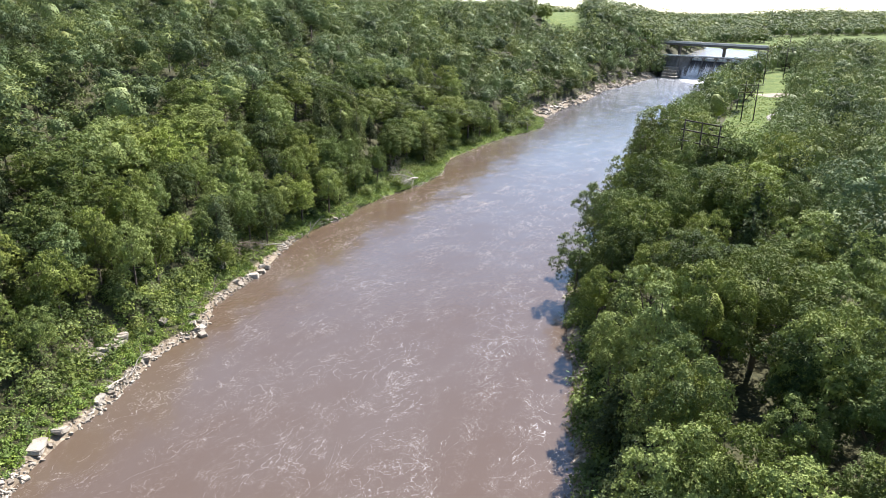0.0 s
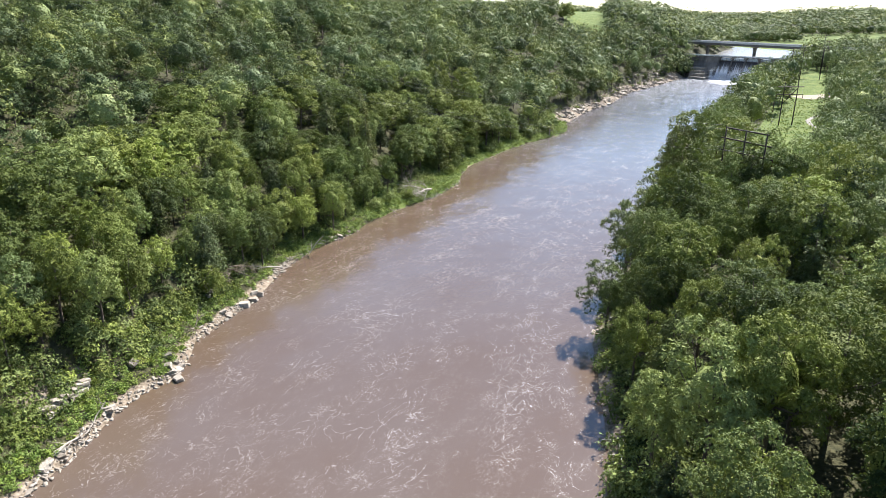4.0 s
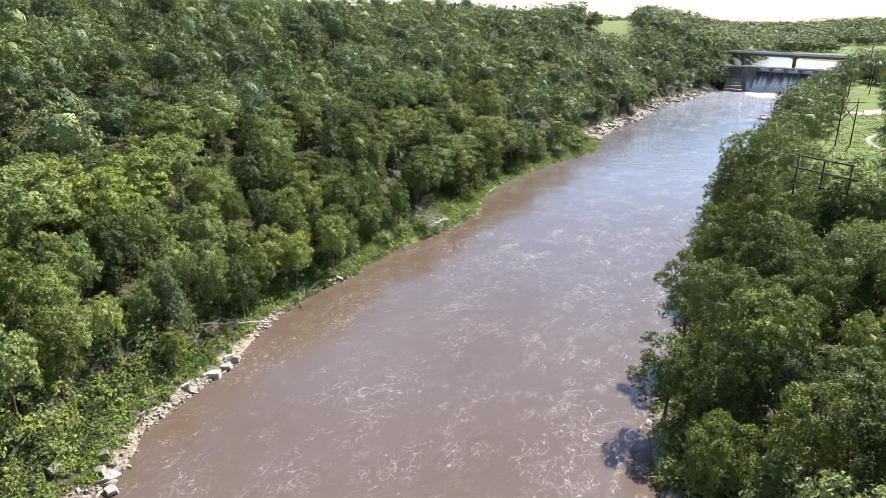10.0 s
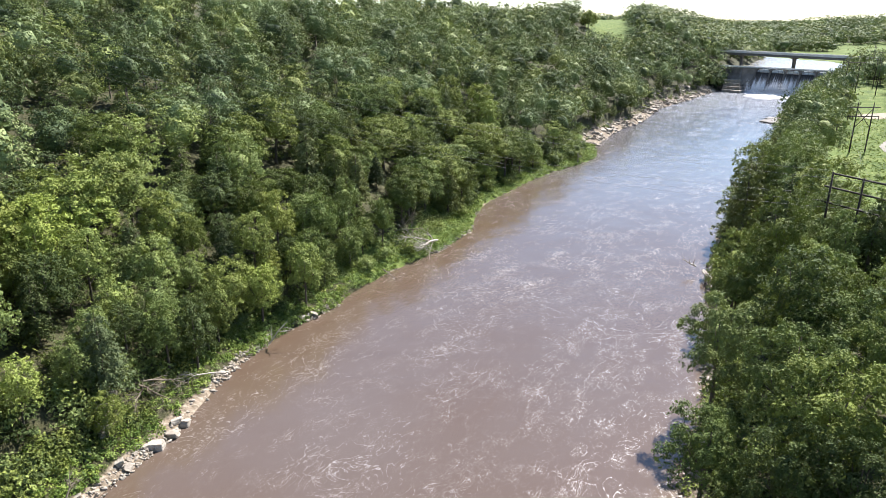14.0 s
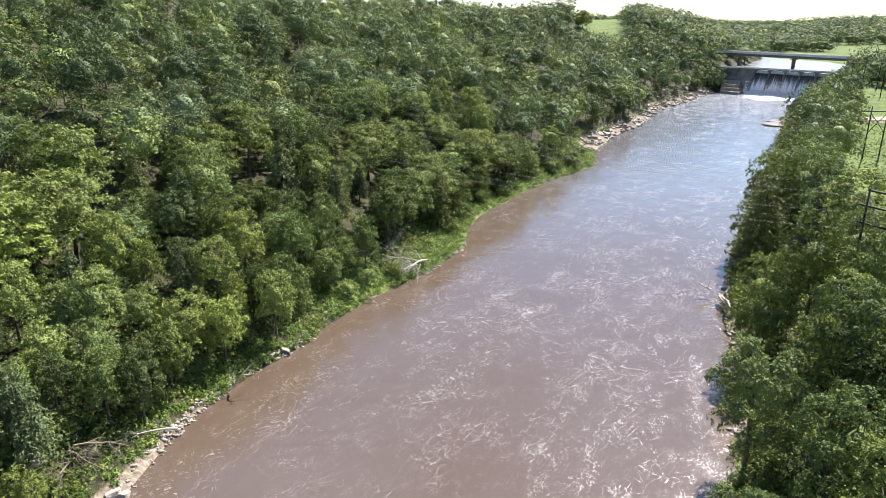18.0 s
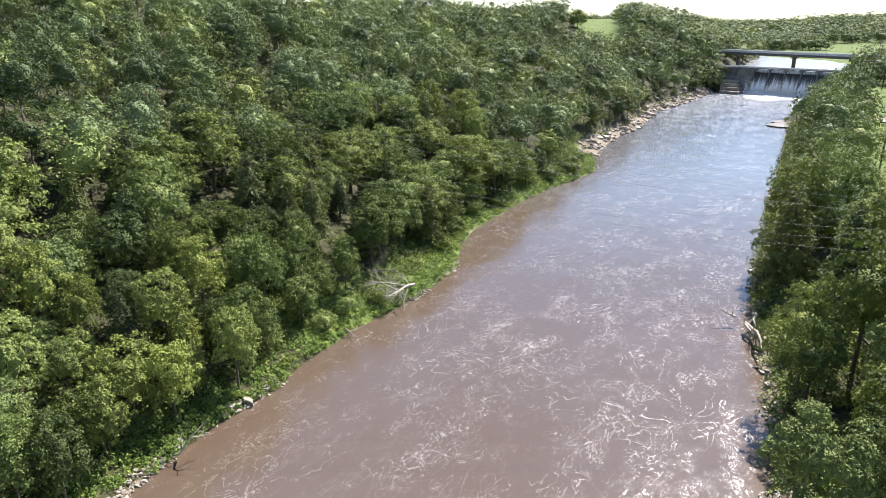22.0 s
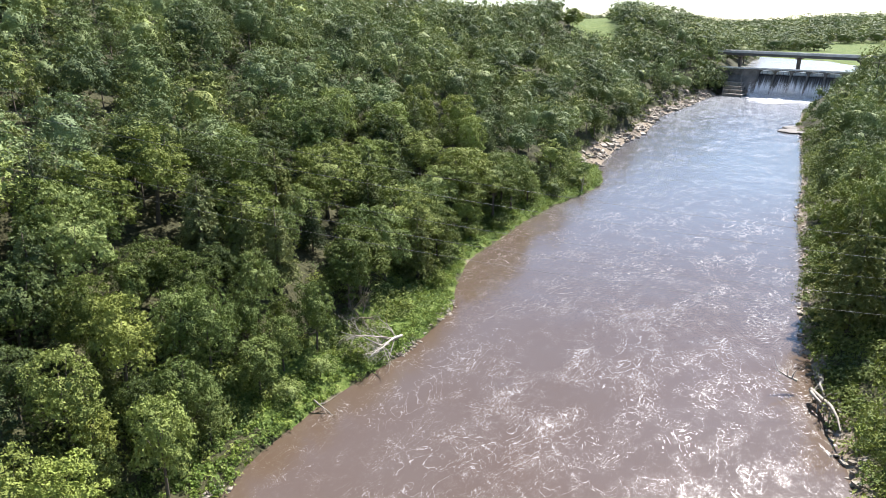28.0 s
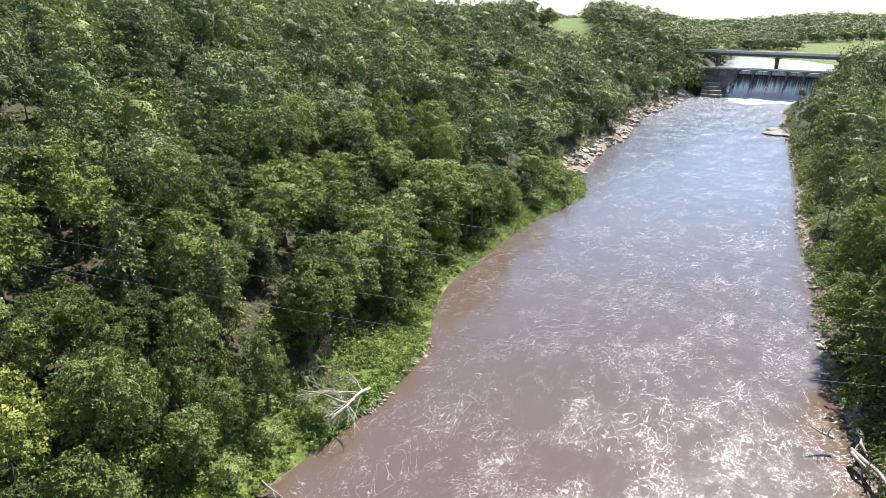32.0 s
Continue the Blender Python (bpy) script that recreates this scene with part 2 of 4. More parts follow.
    if foamy:
        ls.new(rough, b.inputs["Roughness"])
    ripple = maths(ns, ls, "ADD", maths(ns, ls, "MULTIPLY", mid, 0.6), maths(ns, ls, "MULTIPLY", fine, 0.4))
    bump(ns, ls, b, ripple, 0.5, 0.09)
    if foamy:
        # the tailwater below the dam is choppier
        relief = b.inputs["Normal"].links[0].from_node
        ls.new(maths(ns, ls, "ADD", maths(ns, ls, "MULTIPLY", sky_tint_chop.outputs["Fac"], 0.30), 0.09), relief.inputs["Distance"])
    return m


GROUND = ground_material()
RIVER = water_material("silty_river_water", (0.104, 0.069, 0.045), (0.114, 0.083, 0.063))
LAKE = water_material("still_lake_water", (0.11, 0.105, 0.10), (0.14, 0.13, 0.125), False)


def foam_material():
    m, ns, ls, b = material("white_water", 0.8, spec=0.2)
    f = noise_tex(ns, ls, 0.9, 5.0, 0.65)
    ls.new(ramp(ns, ls, f, [(0.3, (0.55, 0.54, 0.53)), (0.6, (0.80, 0.80, 0.80))]), b.inputs["Base Color"])
    bump(ns, ls, b, f, 0.8, 0.5)
    return m


def fall_material():
    """Thin falling water over dark concrete: white threads run straight down and whiten towards the foot."""
    m, ns, ls, b = material("falling_water", 0.6, spec=0.4)
    tc, mp = ns.new("ShaderNodeTexCoord"), ns.new("ShaderNodeMapping")
    mp.inputs["Scale"].default_value = (0.9, 0.04, 0.04)
    ls.new(tc.outputs["Object"], mp.inputs["Vector"])
    f = noise_tex(ns, ls, 1.6, 4.0, 0.6, vec=mp.outputs[0])
    a = ns.new("ShaderNodeAttribute")
    a.attribute_name = "foam"
    f = maths(ns, ls, "ADD", f, maths(ns, ls, "MULTIPLY", a.outputs["Fac"], 1.0))
    ls.new(ramp(ns, ls, f, [(0.55, (0.045, 0.036, 0.030)), (0.70, (0.15, 0.135, 0.12)), (0.98, (0.88, 0.87, 0.86))]), b.inputs["Base Color"])
    bump(ns, ls, b, f, 0.5, 0.2)
    return m


FOAM, FALL = foam_material(), fall_material()


# ---------------------------------------------------------------- mesh helpers
def mesh_of(name, verts, faces, mat, smooth=False, floats=None):
    """A mesh from arrays of corners and of three- or four-cornered faces."""
    verts, faces = np.asarray(verts, np.float32), np.asarray(faces, np.int32)
    me = bpy.data.meshes.new(name)
    k = faces.shape[1]
    me.vertices.add(len(verts))
    me.vertices.foreach_set("co", verts.ravel())
    me.loops.add(faces.size)
    me.loops.foreach_set("vertex_index", faces.ravel())
    me.polygons.add(len(faces))
    me.polygons.foreach_set("loop_start", np.arange(0, faces.size, k, dtype=np.int32))
    if smooth:
        me.polygons.foreach_set("use_smooth", np.ones(len(faces), bool))
    for key, values in (floats or {}).items():
        me.attributes.new(key, "FLOAT", "POINT").data.foreach_set("value", np.asarray(values, np.float32))
    me.update(calc_edges=True)
    me.materials.append(mat)
    return me


def under(ob, parent):
    ob.parent = parent
    return ob


def part(name, bm, mat, parent, label=""):
    me = bpy.data.meshes.new(name)
    bm.to_mesh(me)
    bm.free()
    me.materials.append(mat)
    ob = under(new(name, me), parent)
    return tagged(ob, label) if label else ob


def box(bm, x0, x1, y0, y1, z0, z1, bevel=0.0):
    r = bmesh.ops.create_cube(bm, size=1.0, matrix=Matrix.Translation(((x0 + x1) / 2, (y0 + y1) / 2, (z0 + z1) / 2)) @ Matrix.Diagonal((x1 - x0, y1 - y0, z1 - z0, 1)))
    if bevel:
        edges = list({e for v in r["verts"] for e in v.link_edges})
        bmesh.ops.bevel(bm, geom=edges, offset=bevel, segments=1, affect="EDGES")
    return bm


def boxed(x0, x1, y0, y1, z0, z1, bevel=0.0):
    return box(bmesh.new(), x0, x1, y0, y1, z0, z1, bevel)


def tube(points, radii, sides=6):
    """Corners and faces of a tapered limb along points."""
    pts = np.asarray(points, float)
    n = len(pts)
    verts = np.zeros((n * sides, 3))
    for i in range(n):
        d = pts[min(i + 1, n - 1)] - pts[max(i - 1, 0)]
        d = d / (np.linalg.norm(d) + 1e-9)
        a = np.cross(d, (0.31, 0.17, 0.93) if abs(d[2]) < 0.9 else (1.0, 0.2, 0.0))
        a /= np.linalg.norm(a)
        b = np.cross(d, a)
        t = np.arange(sides) * 2 * math.pi / sides
        verts[i * sides:(i + 1) * sides] = pts[i] + radii[i] * (np.cos(t)[:, None] * a + np.sin(t)[:, None] * b)
    faces = []
    for i in range(n - 1):
        for j in range(sides):
            k = (j + 1) % sides
            faces.append((i * sides + j, i * sides + k, (i + 1) * sides + k, (i + 1) * sides + j))
    if sides == 4 or sides == 6:
        e = (n - 1) * sides
        faces.append((e, e + 1, e + 2, e + 3))
        if sides == 6:
            faces.append((e, e + 3, e + 4, e + 5))
    return verts, np.array(faces)


def joined(pieces):
    vs, fs, at = [], [], 0
    for v, f in pieces:
        vs.append(v)
        fs.append(np.asarray(f) + at)
        at += len(v)
    return np.concatenate(vs), np.concatenate(fs)


def wavy(x, y, scale, seed=0.0):
    """Smooth waves that don't repeat visibly, for arrays."""
    x, y = x / scale, y / scale
    return (np.sin(x * 1.0 + 1.7 * np.sin(y * 0.71 + seed) + seed) + np.sin(y * 1.13 + 1.4 * np.sin(x * 0.83 - seed) + 2.1 * seed)
            + 0.5 * np.sin(x * 2.3 - y * 1.9 + seed * 3.1) + 0.4 * np.sin(x * 3.1 + y * 3.7 - seed)) / 2.9


# ---------------------------------------------------------------- the valley
LEFT_BANK = [(-400, -75), (-60, -52), (7, -45.2), (16, -44.4), (22, -42.8), (39, -41), (45, -37.4), (49, -37.6), (56, -38.6), (72, -34.3), (90, -32.3),
             (100, -28.6), (111, -22.5), (117, -21), (128, -15.6), (142, -6.3), (151, -2.2), (158, 0.7), (170, 1.5), (183, 4), (200, 13), (208, 16.5),
             (225, 27), (235, 34.5), (247, 43), (255, 45.5), (265, 47.3), (273, 47.5), (300, 58), (318, 66), (345, 82), (370, 92), (392, 100.5),
             (403, 106), (440, 130), (470, 149), (490, 162), (506, 174), (540, 195), (600, 228), (650, 250), (690, 276), (720, 280), (900, 270), (4000, 270)]
RIGHT_BANK = [(-400, -15), (-60, 8), (8, 14), (30, 18.2), (45, 19.8), (58, 21.3), (68, 24.5), (83, 31.5), (98, 36), (113, 41.4), (130, 46.6), (156, 56.2),
              (172, 64.5), (188, 72.3), (209, 81), (260, 106.5), (304, 127.5), (330, 139), (343, 147), (362, 152), (390, 168), (418, 182), (446, 204),
              (470, 228), (490, 250), (510, 266), (540, 280), (590, 300), (640, 305), (672, 292), (695, 279), (720, 282), (4000, 282)]
LANE = [(60, 46), (100, 62), (115, 66), (235, 129), (310, 166), (360, 192), (440, 236), (520, 286)]
DAM_A, DAM_B = Vector((176.7, 508.7)), Vector((227.1, 469.2))
DAM_U = (DAM_B - DAM_A).normalized()
DAM_N = Vector((DAM_U.y, -DAM_U.x))
LAKE_Z = 13.8


def along(table, y):
    return np.interp(y, [p[0] for p in table], [p[1] for p in table])


def ground_z(x, y):
    x, y = np.asarray(x, float), np.asarray(y, float)
    dl, dr = (along(LEFT_BANK, y) - x) * 0.88, (x - along(RIGHT_BANK, y)) * 0.88
    up = ((x - DAM_A.x) * DAM_N.x + (y - DAM_A.y) * DAM_N.y) < -3.0
    base = np.where(up, LAKE_Z, 0.0)
    swell = wavy(x, y, 23.0, 0.6) * 2.2 + wavy(x, y, 9.0, 2.0) * 0.6
    # wooded bluff
    cliff = np.interp(dl, [0, 1.5, 4.5, 6.5, 8.5, 25, 50, 80, 120, 170, 400], [0, 0.7, 1.5, 2.6, 6.4, 13, 24, 34.5, 44, 52, 56])
    spit = np.interp(dl, [0, 1.5, 8.5, 12, 16, 30, 55, 85, 120, 170, 400], [0, 0.7, 1.6, 4, 8, 14.5, 25, 35, 44, 52, 56])
    dam = np.interp(dl, [0, 2, 5, 9, 14, 20, 40, 80, 120, 170, 400], [0, 1.5, 3.5, 5.5, 9, 18, 26, 35, 41, 44, 46])
    w = np.interp(y, [118, 140, 275, 300], [0, 1, 1, 0])
    zl = cliff * (1 - w) + spit * w
    w = np.interp(y, [455, 492], [0, 1])
    zl = zl * (1 - w) + dam * w
    lake_l = np.interp(dl, [0, 3, 10, 40, 90, 150, 300], [0, 1.2, 5, 18, 30, 33, 33])
    zl = np.where(up, lake_l * np.interp(y, [484, 520, 900, 1200], [0.8, 1.0, 1.0, 0.6]), zl)
    zl = zl + swell * np.clip((dl - 12) / 40, 0, 1)
    # a saddle in the bluff top, through which a field shows
    bearing = x / np.maximum(y + 53.0, 1.0)
    lower = np.clip((bearing - np.where(y < 545, 0.105, 0.142)) / 0.02, 0, 1) * np.clip((0.205 - bearing) / 0.015, 0, 1)
    zl = zl * (1 - lower * (1 - np.interp(y, [400, 450, 545, 760, 850], [1, 0.70, 0.70, 1, 1])))
    # flood plain
    zr = np.interp(dr, [0, 2, 5, 12, 40, 110, 260, 420, 900], [0, 1.3, 3.2, 5.2, 6.2, 7.5, 11, 34, 40])
    zr = zr + np.interp(y, [180, 330, 440], [0, 4.0, 7.5]) * np.clip(dr / 14, 0, 1) + swell * 0.35 * np.clip((dr - 14) / 40, 0, 1)
    zr = np.where(up, np.interp(dr, [0, 4, 200, 500, 900], [0, 0.9, 2.0, 18, 26]), zr)
    bed = -2.5 * np.clip(np.minimum(-dl, -dr) / 3.0, 0, 1)
    z = base + np.where(dl > 0, zl, np.where(dr > 0, zr, bed))
    # wooded heights that close the distance
    far = np.clip((y - 1000) / 450, 0, 1)
    z = z * (1 - far) + far * (37 + wavy(x, y, 120.0, 1.3) * 10)
    return z


def graded(lo, hi, step, ends, grow=1.22):
    line = list(np.arange(lo, hi + 0.1, step))
    s, a = step, hi
    while a < ends[1]:
        s *= grow
        a += s
        line.append(a)
    s, a = step, lo
    while a > ends[0]:
        s *= grow
        a -= s
        line.insert(0, a)
    return np.array(line)


def grid_faces(nx, ny):
    i = (np.arange(ny - 1)[:, None] * nx + np.arange(nx - 1)[None, :]).ravel()
    return np.stack([i, i + 1, i + 1 + nx, i + nx], 1)


gx, gy = graded(-130, 270, 2.0, (-4200, 4200)), graded(-60, 500, 2.0, (-3500, 4600))
GX, GY = np.meshgrid(gx, gy)
GZ = ground_z(GX, GY)
d_l, d_r = along(LEFT_BANK, GY) - GX, GX - along(RIGHT_BANK, GY)
lane_off = np.abs(GX - along(LANE, GY) - 2)
meadow = np.clip((14.0 - lane_off) / 4 + 0.5, 0, 1) * np.clip((GY - 112) / 14, 0, 1) * (GY < 470)
meadow = np.maximum(meadow, ((np.abs(GX - 246) < 32) & (np.abs(GY - 318) < 40)) * 1.0)
meadow = np.maximum(meadow, np.clip((13.5 - d_l) / 3, 0, 1) * (d_l > 0.4) * ((GY > 120) & (GY < 285)))
meadow = np.maximum(meadow, ((d_r > 1) & (GY > 470) & (GY < 990)) * 1.0)
slope_x = GX / (GY + 53.0)
meadow = np.maximum(meadow, ((slope_x > 0.135) & (slope_x < 0.20) & (GY > 530) & (GY < 900)) * 1.0)
shore = np.clip((np.interp(GY, [80, 96, 265, 280], [3.2, 1.3, 1.3, 3.6]) - d_l) / 2.5, 0, 1) * (d_l > -6) * (GY < 500)
shore = np.maximum(shore, np.clip((9 - d_l) / 3, 0, 1) * (d_l > -6) * ((GY > 275) & (GY < 500)))
shore = np.maximum(shore, np.clip((3.0 - d_r) / 2, 0, 1) * (d_r > -6) * (GY < 470))
shore = np.maximum(shore, ((d_l > 6) & (d_l < 8.5) & (GY > 28) & (GY < 42)) * 0.75)
ground = new("ground", mesh_of("ground", np.stack([GX.ravel(), GY.ravel(), GZ.ravel()], 1), grid_faces(len(gx), len(gy)), GROUND, True,
                               {"meadow": meadow.ravel(), "shore": shore.ravel()}))
tagged(ground, "wooded river bluff, grassy lane and stony brown shores", "ground", kind="structure")

# boils where the current breaks over sunken rock: place, breadth, strength
BOILS = [(7.9, 131.5, 3.6, 0.85), (19.6, 143.5, 2.4, 0.8), (2.2, 140.5, 1.6, 0.75), (3.0, 152.5, 1.5, 0.6), (48.6, 169, 3.4, 0.6), (32.3, 159, 3.0, 0.55), (11.5, 125, 3.5, 0.55), (40, 145, 6, 0.25)]
wy = np.concatenate([np.arange(-150, 40, 3.0), np.arange(40, 520, 1.5)])
wt = np.linspace(0, 1, 56)
WY = np.repeat(wy[:, None], len(wt), 1)
WX = (along(LEFT_BANK, wy) - 6)[:, None] * (1 - wt) + (along(RIGHT_BANK, wy) + 6)[:, None] * wt
up_dam = (WX - DAM_A.x) * DAM_N.x + (WY - DAM_A.y) * DAM_N.y
foam_w = np.zeros_like(WX)
WZ = wavy(WX, WY, 1.7, 0.4) * 0.035 + wavy(WX, WY, 5.0, 1.4) * 0.04
for bx, by, br, bs in BOILS:
    run = (bx - WX) * 0.45 + (by - WY) * 0.89
    off = (WX - bx) * 0.89 - (WY - by) * 0.45
    wake = np.where(run > 0, np.exp(-run / (br * 2.6)), np.exp(-(run / (br * 0.35)) ** 2))
    q = wake * np.exp(-(off / (br * 0.45 + np.clip(run, 0, 30) * 0.16)) ** 2)
    foam_w = np.maximum(foam_w, q * bs)
    WZ += q * bs * 0.25 * (0.7 + 0.6 * np.sin(run * 2.6 - np.abs(off) * 0.8))
foam_w -= 0.35 * np.clip(1 - (WX - along(LEFT_BANK, WY)) / 14, 0, 1)
along_dam = (WX - DAM_A.x) * DAM_U.x + (WY - DAM_A.y) * DAM_U.y
foam_w = np.maximum(foam_w, np.clip((50 + 14 * wavy(WX, WY, 7.0, 0.7) - up_dam) / 34, 0, 1) * 1.4 * np.clip((along_dam - 8 + 5 * wavy(WX, WY, 3.0, 0.2)) / 14, 0, 1))
foam_w = np.maximum(foam_w, 0.55 * np.clip((220 - up_dam) / 170, 0, 1) - 0.35 * (up_dam > 220))
WZ += np.clip((80 - up_dam) / 70, 0, 1) * 0.7 + np.clip((24 - up_dam) / 20, 0, 1) * (0.5 + 0.5 * wavy(WX, WY, 2.0, 0.9))
keep = grid_faces(len(wt), len(wy))
keep = keep[(up_dam.ravel()[keep] > -2).all(1)]
# second mask carries painted sky tint and chop, strongest near the dam
river = new("water", mesh_of("water", np.stack([WX.ravel(), WY.ravel(), WZ.ravel()], 1), keep, RIVER, True, {"foam": foam_w.ravel(), "sky_tint_chop": np.clip((370 - up_dam + 25 * wavy(WX, WY, 14.0, 0.3)) / 270, 0, 1).ravel()}))
tagged(river, "fast silty brown river with drifting white foam", "river", kind="structure")
ly, lt = np.arange(430, 720, 6.0), np.linspace(0, 1, 30)
LY = np.repeat(ly[:, None], len(lt), 1)
LX = np.maximum(along(LEFT_BANK, ly) - 6, 150)[:, None] * (1 - lt) + (along(RIGHT_BANK, ly) + 6)[:, None] * lt
upl = (LX - DAM_A.x) * DAM_N.x + (LY - DAM_A.y) * DAM_N.y
keep = grid_faces(len(lt), len(ly))
keep = keep[(upl.ravel()[keep] < 1.5).all(1)]
lake = new("lake_water", mesh_of("lake_water", np.stack([LX.ravel(), LY.ravel(), np.full(LX.size, LAKE_Z)], 1), keep, LAKE, True))
tagged(lake, "calm pale reservoir water behind the dam", "lake", kind="structure")

# ---------------------------------------------------------------- trees
def leaf_quads(rng, centers, out, size, flat=0.38, slim=0.62, follow=1.2, loose=0.48):
    """Leaf sprays: one bent three-cornered blade at each centre, facing roughly outwards and up."""
    n = len(centers)
    nrm = out * follow + rng.normal(0, loose, (n, 3)) + np.array((0, 0, flat))
    nrm /= np.linalg.norm(nrm, axis=1)[:, None] + 1e-9
    t = np.cross(nrm, rng.normal(0, 1, (n, 3)))
    t /= np.linalg.norm(t, axis=1)[:, None] + 1e-9
    b = np.cross(nrm, t)
    s = (size * rng.uniform(0.65, 1.35, n))[:, None]
    w = s * slim
    droop = nrm * s * 0.18
    v = np.stack([centers - t * s * 0.5 - b * w * 0.35, centers + b * w * 0.65 + droop, centers + t * s * 0.6 - droop - b * w * 0.2], 1)
    return v.reshape(-1, 3), np.arange(n * 3).reshape(-1, 3)


def broad_crown(rng, height, radius, low, lobes, leaves, size, lobe=(0.15, 0.30), per=10):
    """An uneven dome of leafy lobes; each lobe carries many twig sprays, each spray a handful of leaf blades."""
    cz, rz = height * (1 + low) / 2, height * (1 - low) / 2
    cen, rad = [], []
    for i in range(lobes):
        a, h = i * 2.399 + rng.uniform(-0.4, 0.4), 1 - 1.6 * ((i + 0.5) / lobes) ** 0.9
        r = max(0.0, 1 - abs(h) ** 2.4) ** 0.5 * rng.uniform(0.62, 0.98)
        cen.append((math.cos(a) * r * radius, math.sin(a) * r * radius, cz + h * rz * rng.uniform(0.74, 0.98)))
        rad.append(radius * rng.uniform(*lobe))
    cen, rad = np.array(cen), np.array(rad)
    n = leaves // per
    pick = rng.choice(lobes, n, p=rad ** 2 / (rad ** 2).sum())
    away = cen - np.array((0, 0, cz - rz * 0.6))
    away /= np.linalg.norm(away, axis=1)[:, None]
    d = rng.normal(0, 1, (n, 3))
    d = d / np.linalg.norm(d, axis=1)[:, None] + away[pick] * 0.55 + np.array((0, 0, 0.35))
    d /= np.linalg.norm(d, axis=1)[:, None]
    p = cen[pick] + d * (rad[pick] * rng.uniform(0.78, 1.12, n))[:, None]
    out = np.repeat(d, per, 0)
    q = np.repeat(p, per, 0) + rng.normal(0, size * 0.62, (n * per, 3)) * np.array((1, 1, 0.55)) + out * size * 0.3
    return leaf_quads(rng, q, out, size), cen


def broad_trunk(rng, height, cen, radius=0.2, limbs=6):
    lean = rng.normal(0, 0.03, 2)
    line = [(lean[0] * z, lean[1] * z, z) for z in (-0.8, height * 0.2, height * 0.45, height * 0.8)]
    pieces = [tube(line, [radius * 1.35, radius, radius * 0.75, radius * 0.2])]
    for c in cen[rng.choice(len(cen), min(limbs, len(cen)), replace=False)]:
        z = min(height * rng.uniform(0.25, 0.5), c[2] - 0.5)
        a = np.array((lean[0] * z, lean[1] * z, z))
        pieces.append(tube([a, a * 0.5 + c * 0.5 + (0, 0, -0.4), c], [radius * 0.5, radius * 0.33, radius * 0.1], 4))
    return joined(pieces)


def cedar_crown(rng, height, radius, leaves, size, per=14):
    """A pointed, shaggy cone: branches reach out and droop, each fringed with narrow sprays."""
    n = leaves // per
    z = height * (0.10 + 0.88 * (1 - np.sqrt(rng.uniform(0, 1, n))))
    a = rng.uniform(0, 2 * math.pi, n)
    reach = radius * (1 - z / height) ** 0.8 * rng.uniform(0.65, 1.15, n) + 0.15
    t = np.tile(np.linspace(0.35, 1.0, per), n)
    A, R, Z = np.repeat(a, per), np.repeat(reach, per) * t, np.repeat(z, per)
    p = np.stack([np.cos(A) * R, np.sin(A) * R, Z + 0.25 * R - 0.32 * R * t], 1) + rng.normal(0, size * 0.24, (n * per, 3)) * np.array((1, 1, 0.5))
    out = np.stack([np.cos(A) * 0.6, np.sin(A) * 0.6, np.full(n * per, 0.7)], 1)
    return leaf_quads(rng, p, out, size, 0.15, 0.36)


def clump_ball(cuts):
    bm = bmesh.new()
    bmesh.ops.create_icosphere(bm, subdivisions=cuts, radius=1.0)
    v = np.array([tuple(p.co) for p in bm.verts])
    f = np.array([[p.index for p in q.verts] for q in bm.faces])
    bm.free()
    return v, f


BALLS = {False: clump_ball(2), True: clump_ball(1)}


def with_core(rng, crown, cen, height, radius, low, scale, simple=False):
    """Adds the dense inner leaf mass, swelling under each lobe, that keeps light from passing straight through a crown."""
    ball, faces = BALLS[simple]
    mid = np.array((0, 0, height * (1 + low) / 2))
    half = np.array((radius, radius, 0.5 * height * (1 - low)))
    lobe = (cen - mid) / half
    reach = np.linalg.norm(lobe, axis=1)
    near = ball @ (lobe / reach[:, None]).T
    swell = (np.exp((near - 1) / 0.05) * reach).max(1, keepdims=True)
    r = scale * (0.78 + 0.42 * swell) * (1 + 0.12 * rng.uniform(-1, 1, (len(ball), 1)))
    return joined([(mid + ball * half * r, faces), crown])


def tree(name, label, crown, trunk, leaf):
    root = tagged(new(name), label, "tree")
    under(new("crown", mesh_of("crown", *crown, leaf)), root)
    under(new("trunk", mesh_of("trunk", *trunk, BARK, True)), root)
    return root


# prototypes, 10 m high or so; copies are scaled
rng = np.random.default_rng(11)
NEAR, MID, CEDARS = [], [], []
for i in range(4):
    c, cen = broad_crown(rng, 10, 3.5 + 0.35 * (i % 3), 0.16, 25 + 3 * i, 10500, 0.245, (0.19, 0.31), 9)
    NEAR.append(tree("tree", "leafy green broadleaf tree on the river bank", with_core(rng, c, cen, 10, 3.5 + 0.35 * (i % 3), 0.16, 0.46), broad_trunk(rng, 10, cen), LEAF))
for i in range(6):
    c, cen = broad_crown(rng, 10, 3.2 + 0.3 * (i % 4), 0.10 + 0.03 * (i % 3), 26 + 3 * i, 4400, 0.36, (0.20, 0.33), 9)
    MID.append(tree("tree", "leafy green broadleaf tree in the bluff wood", with_core(rng, c, cen, 10, 3.2 + 0.3 * (i % 4), 0.10 + 0.03 * (i % 3), 0.54), broad_trunk(rng, 10, cen), LEAF))
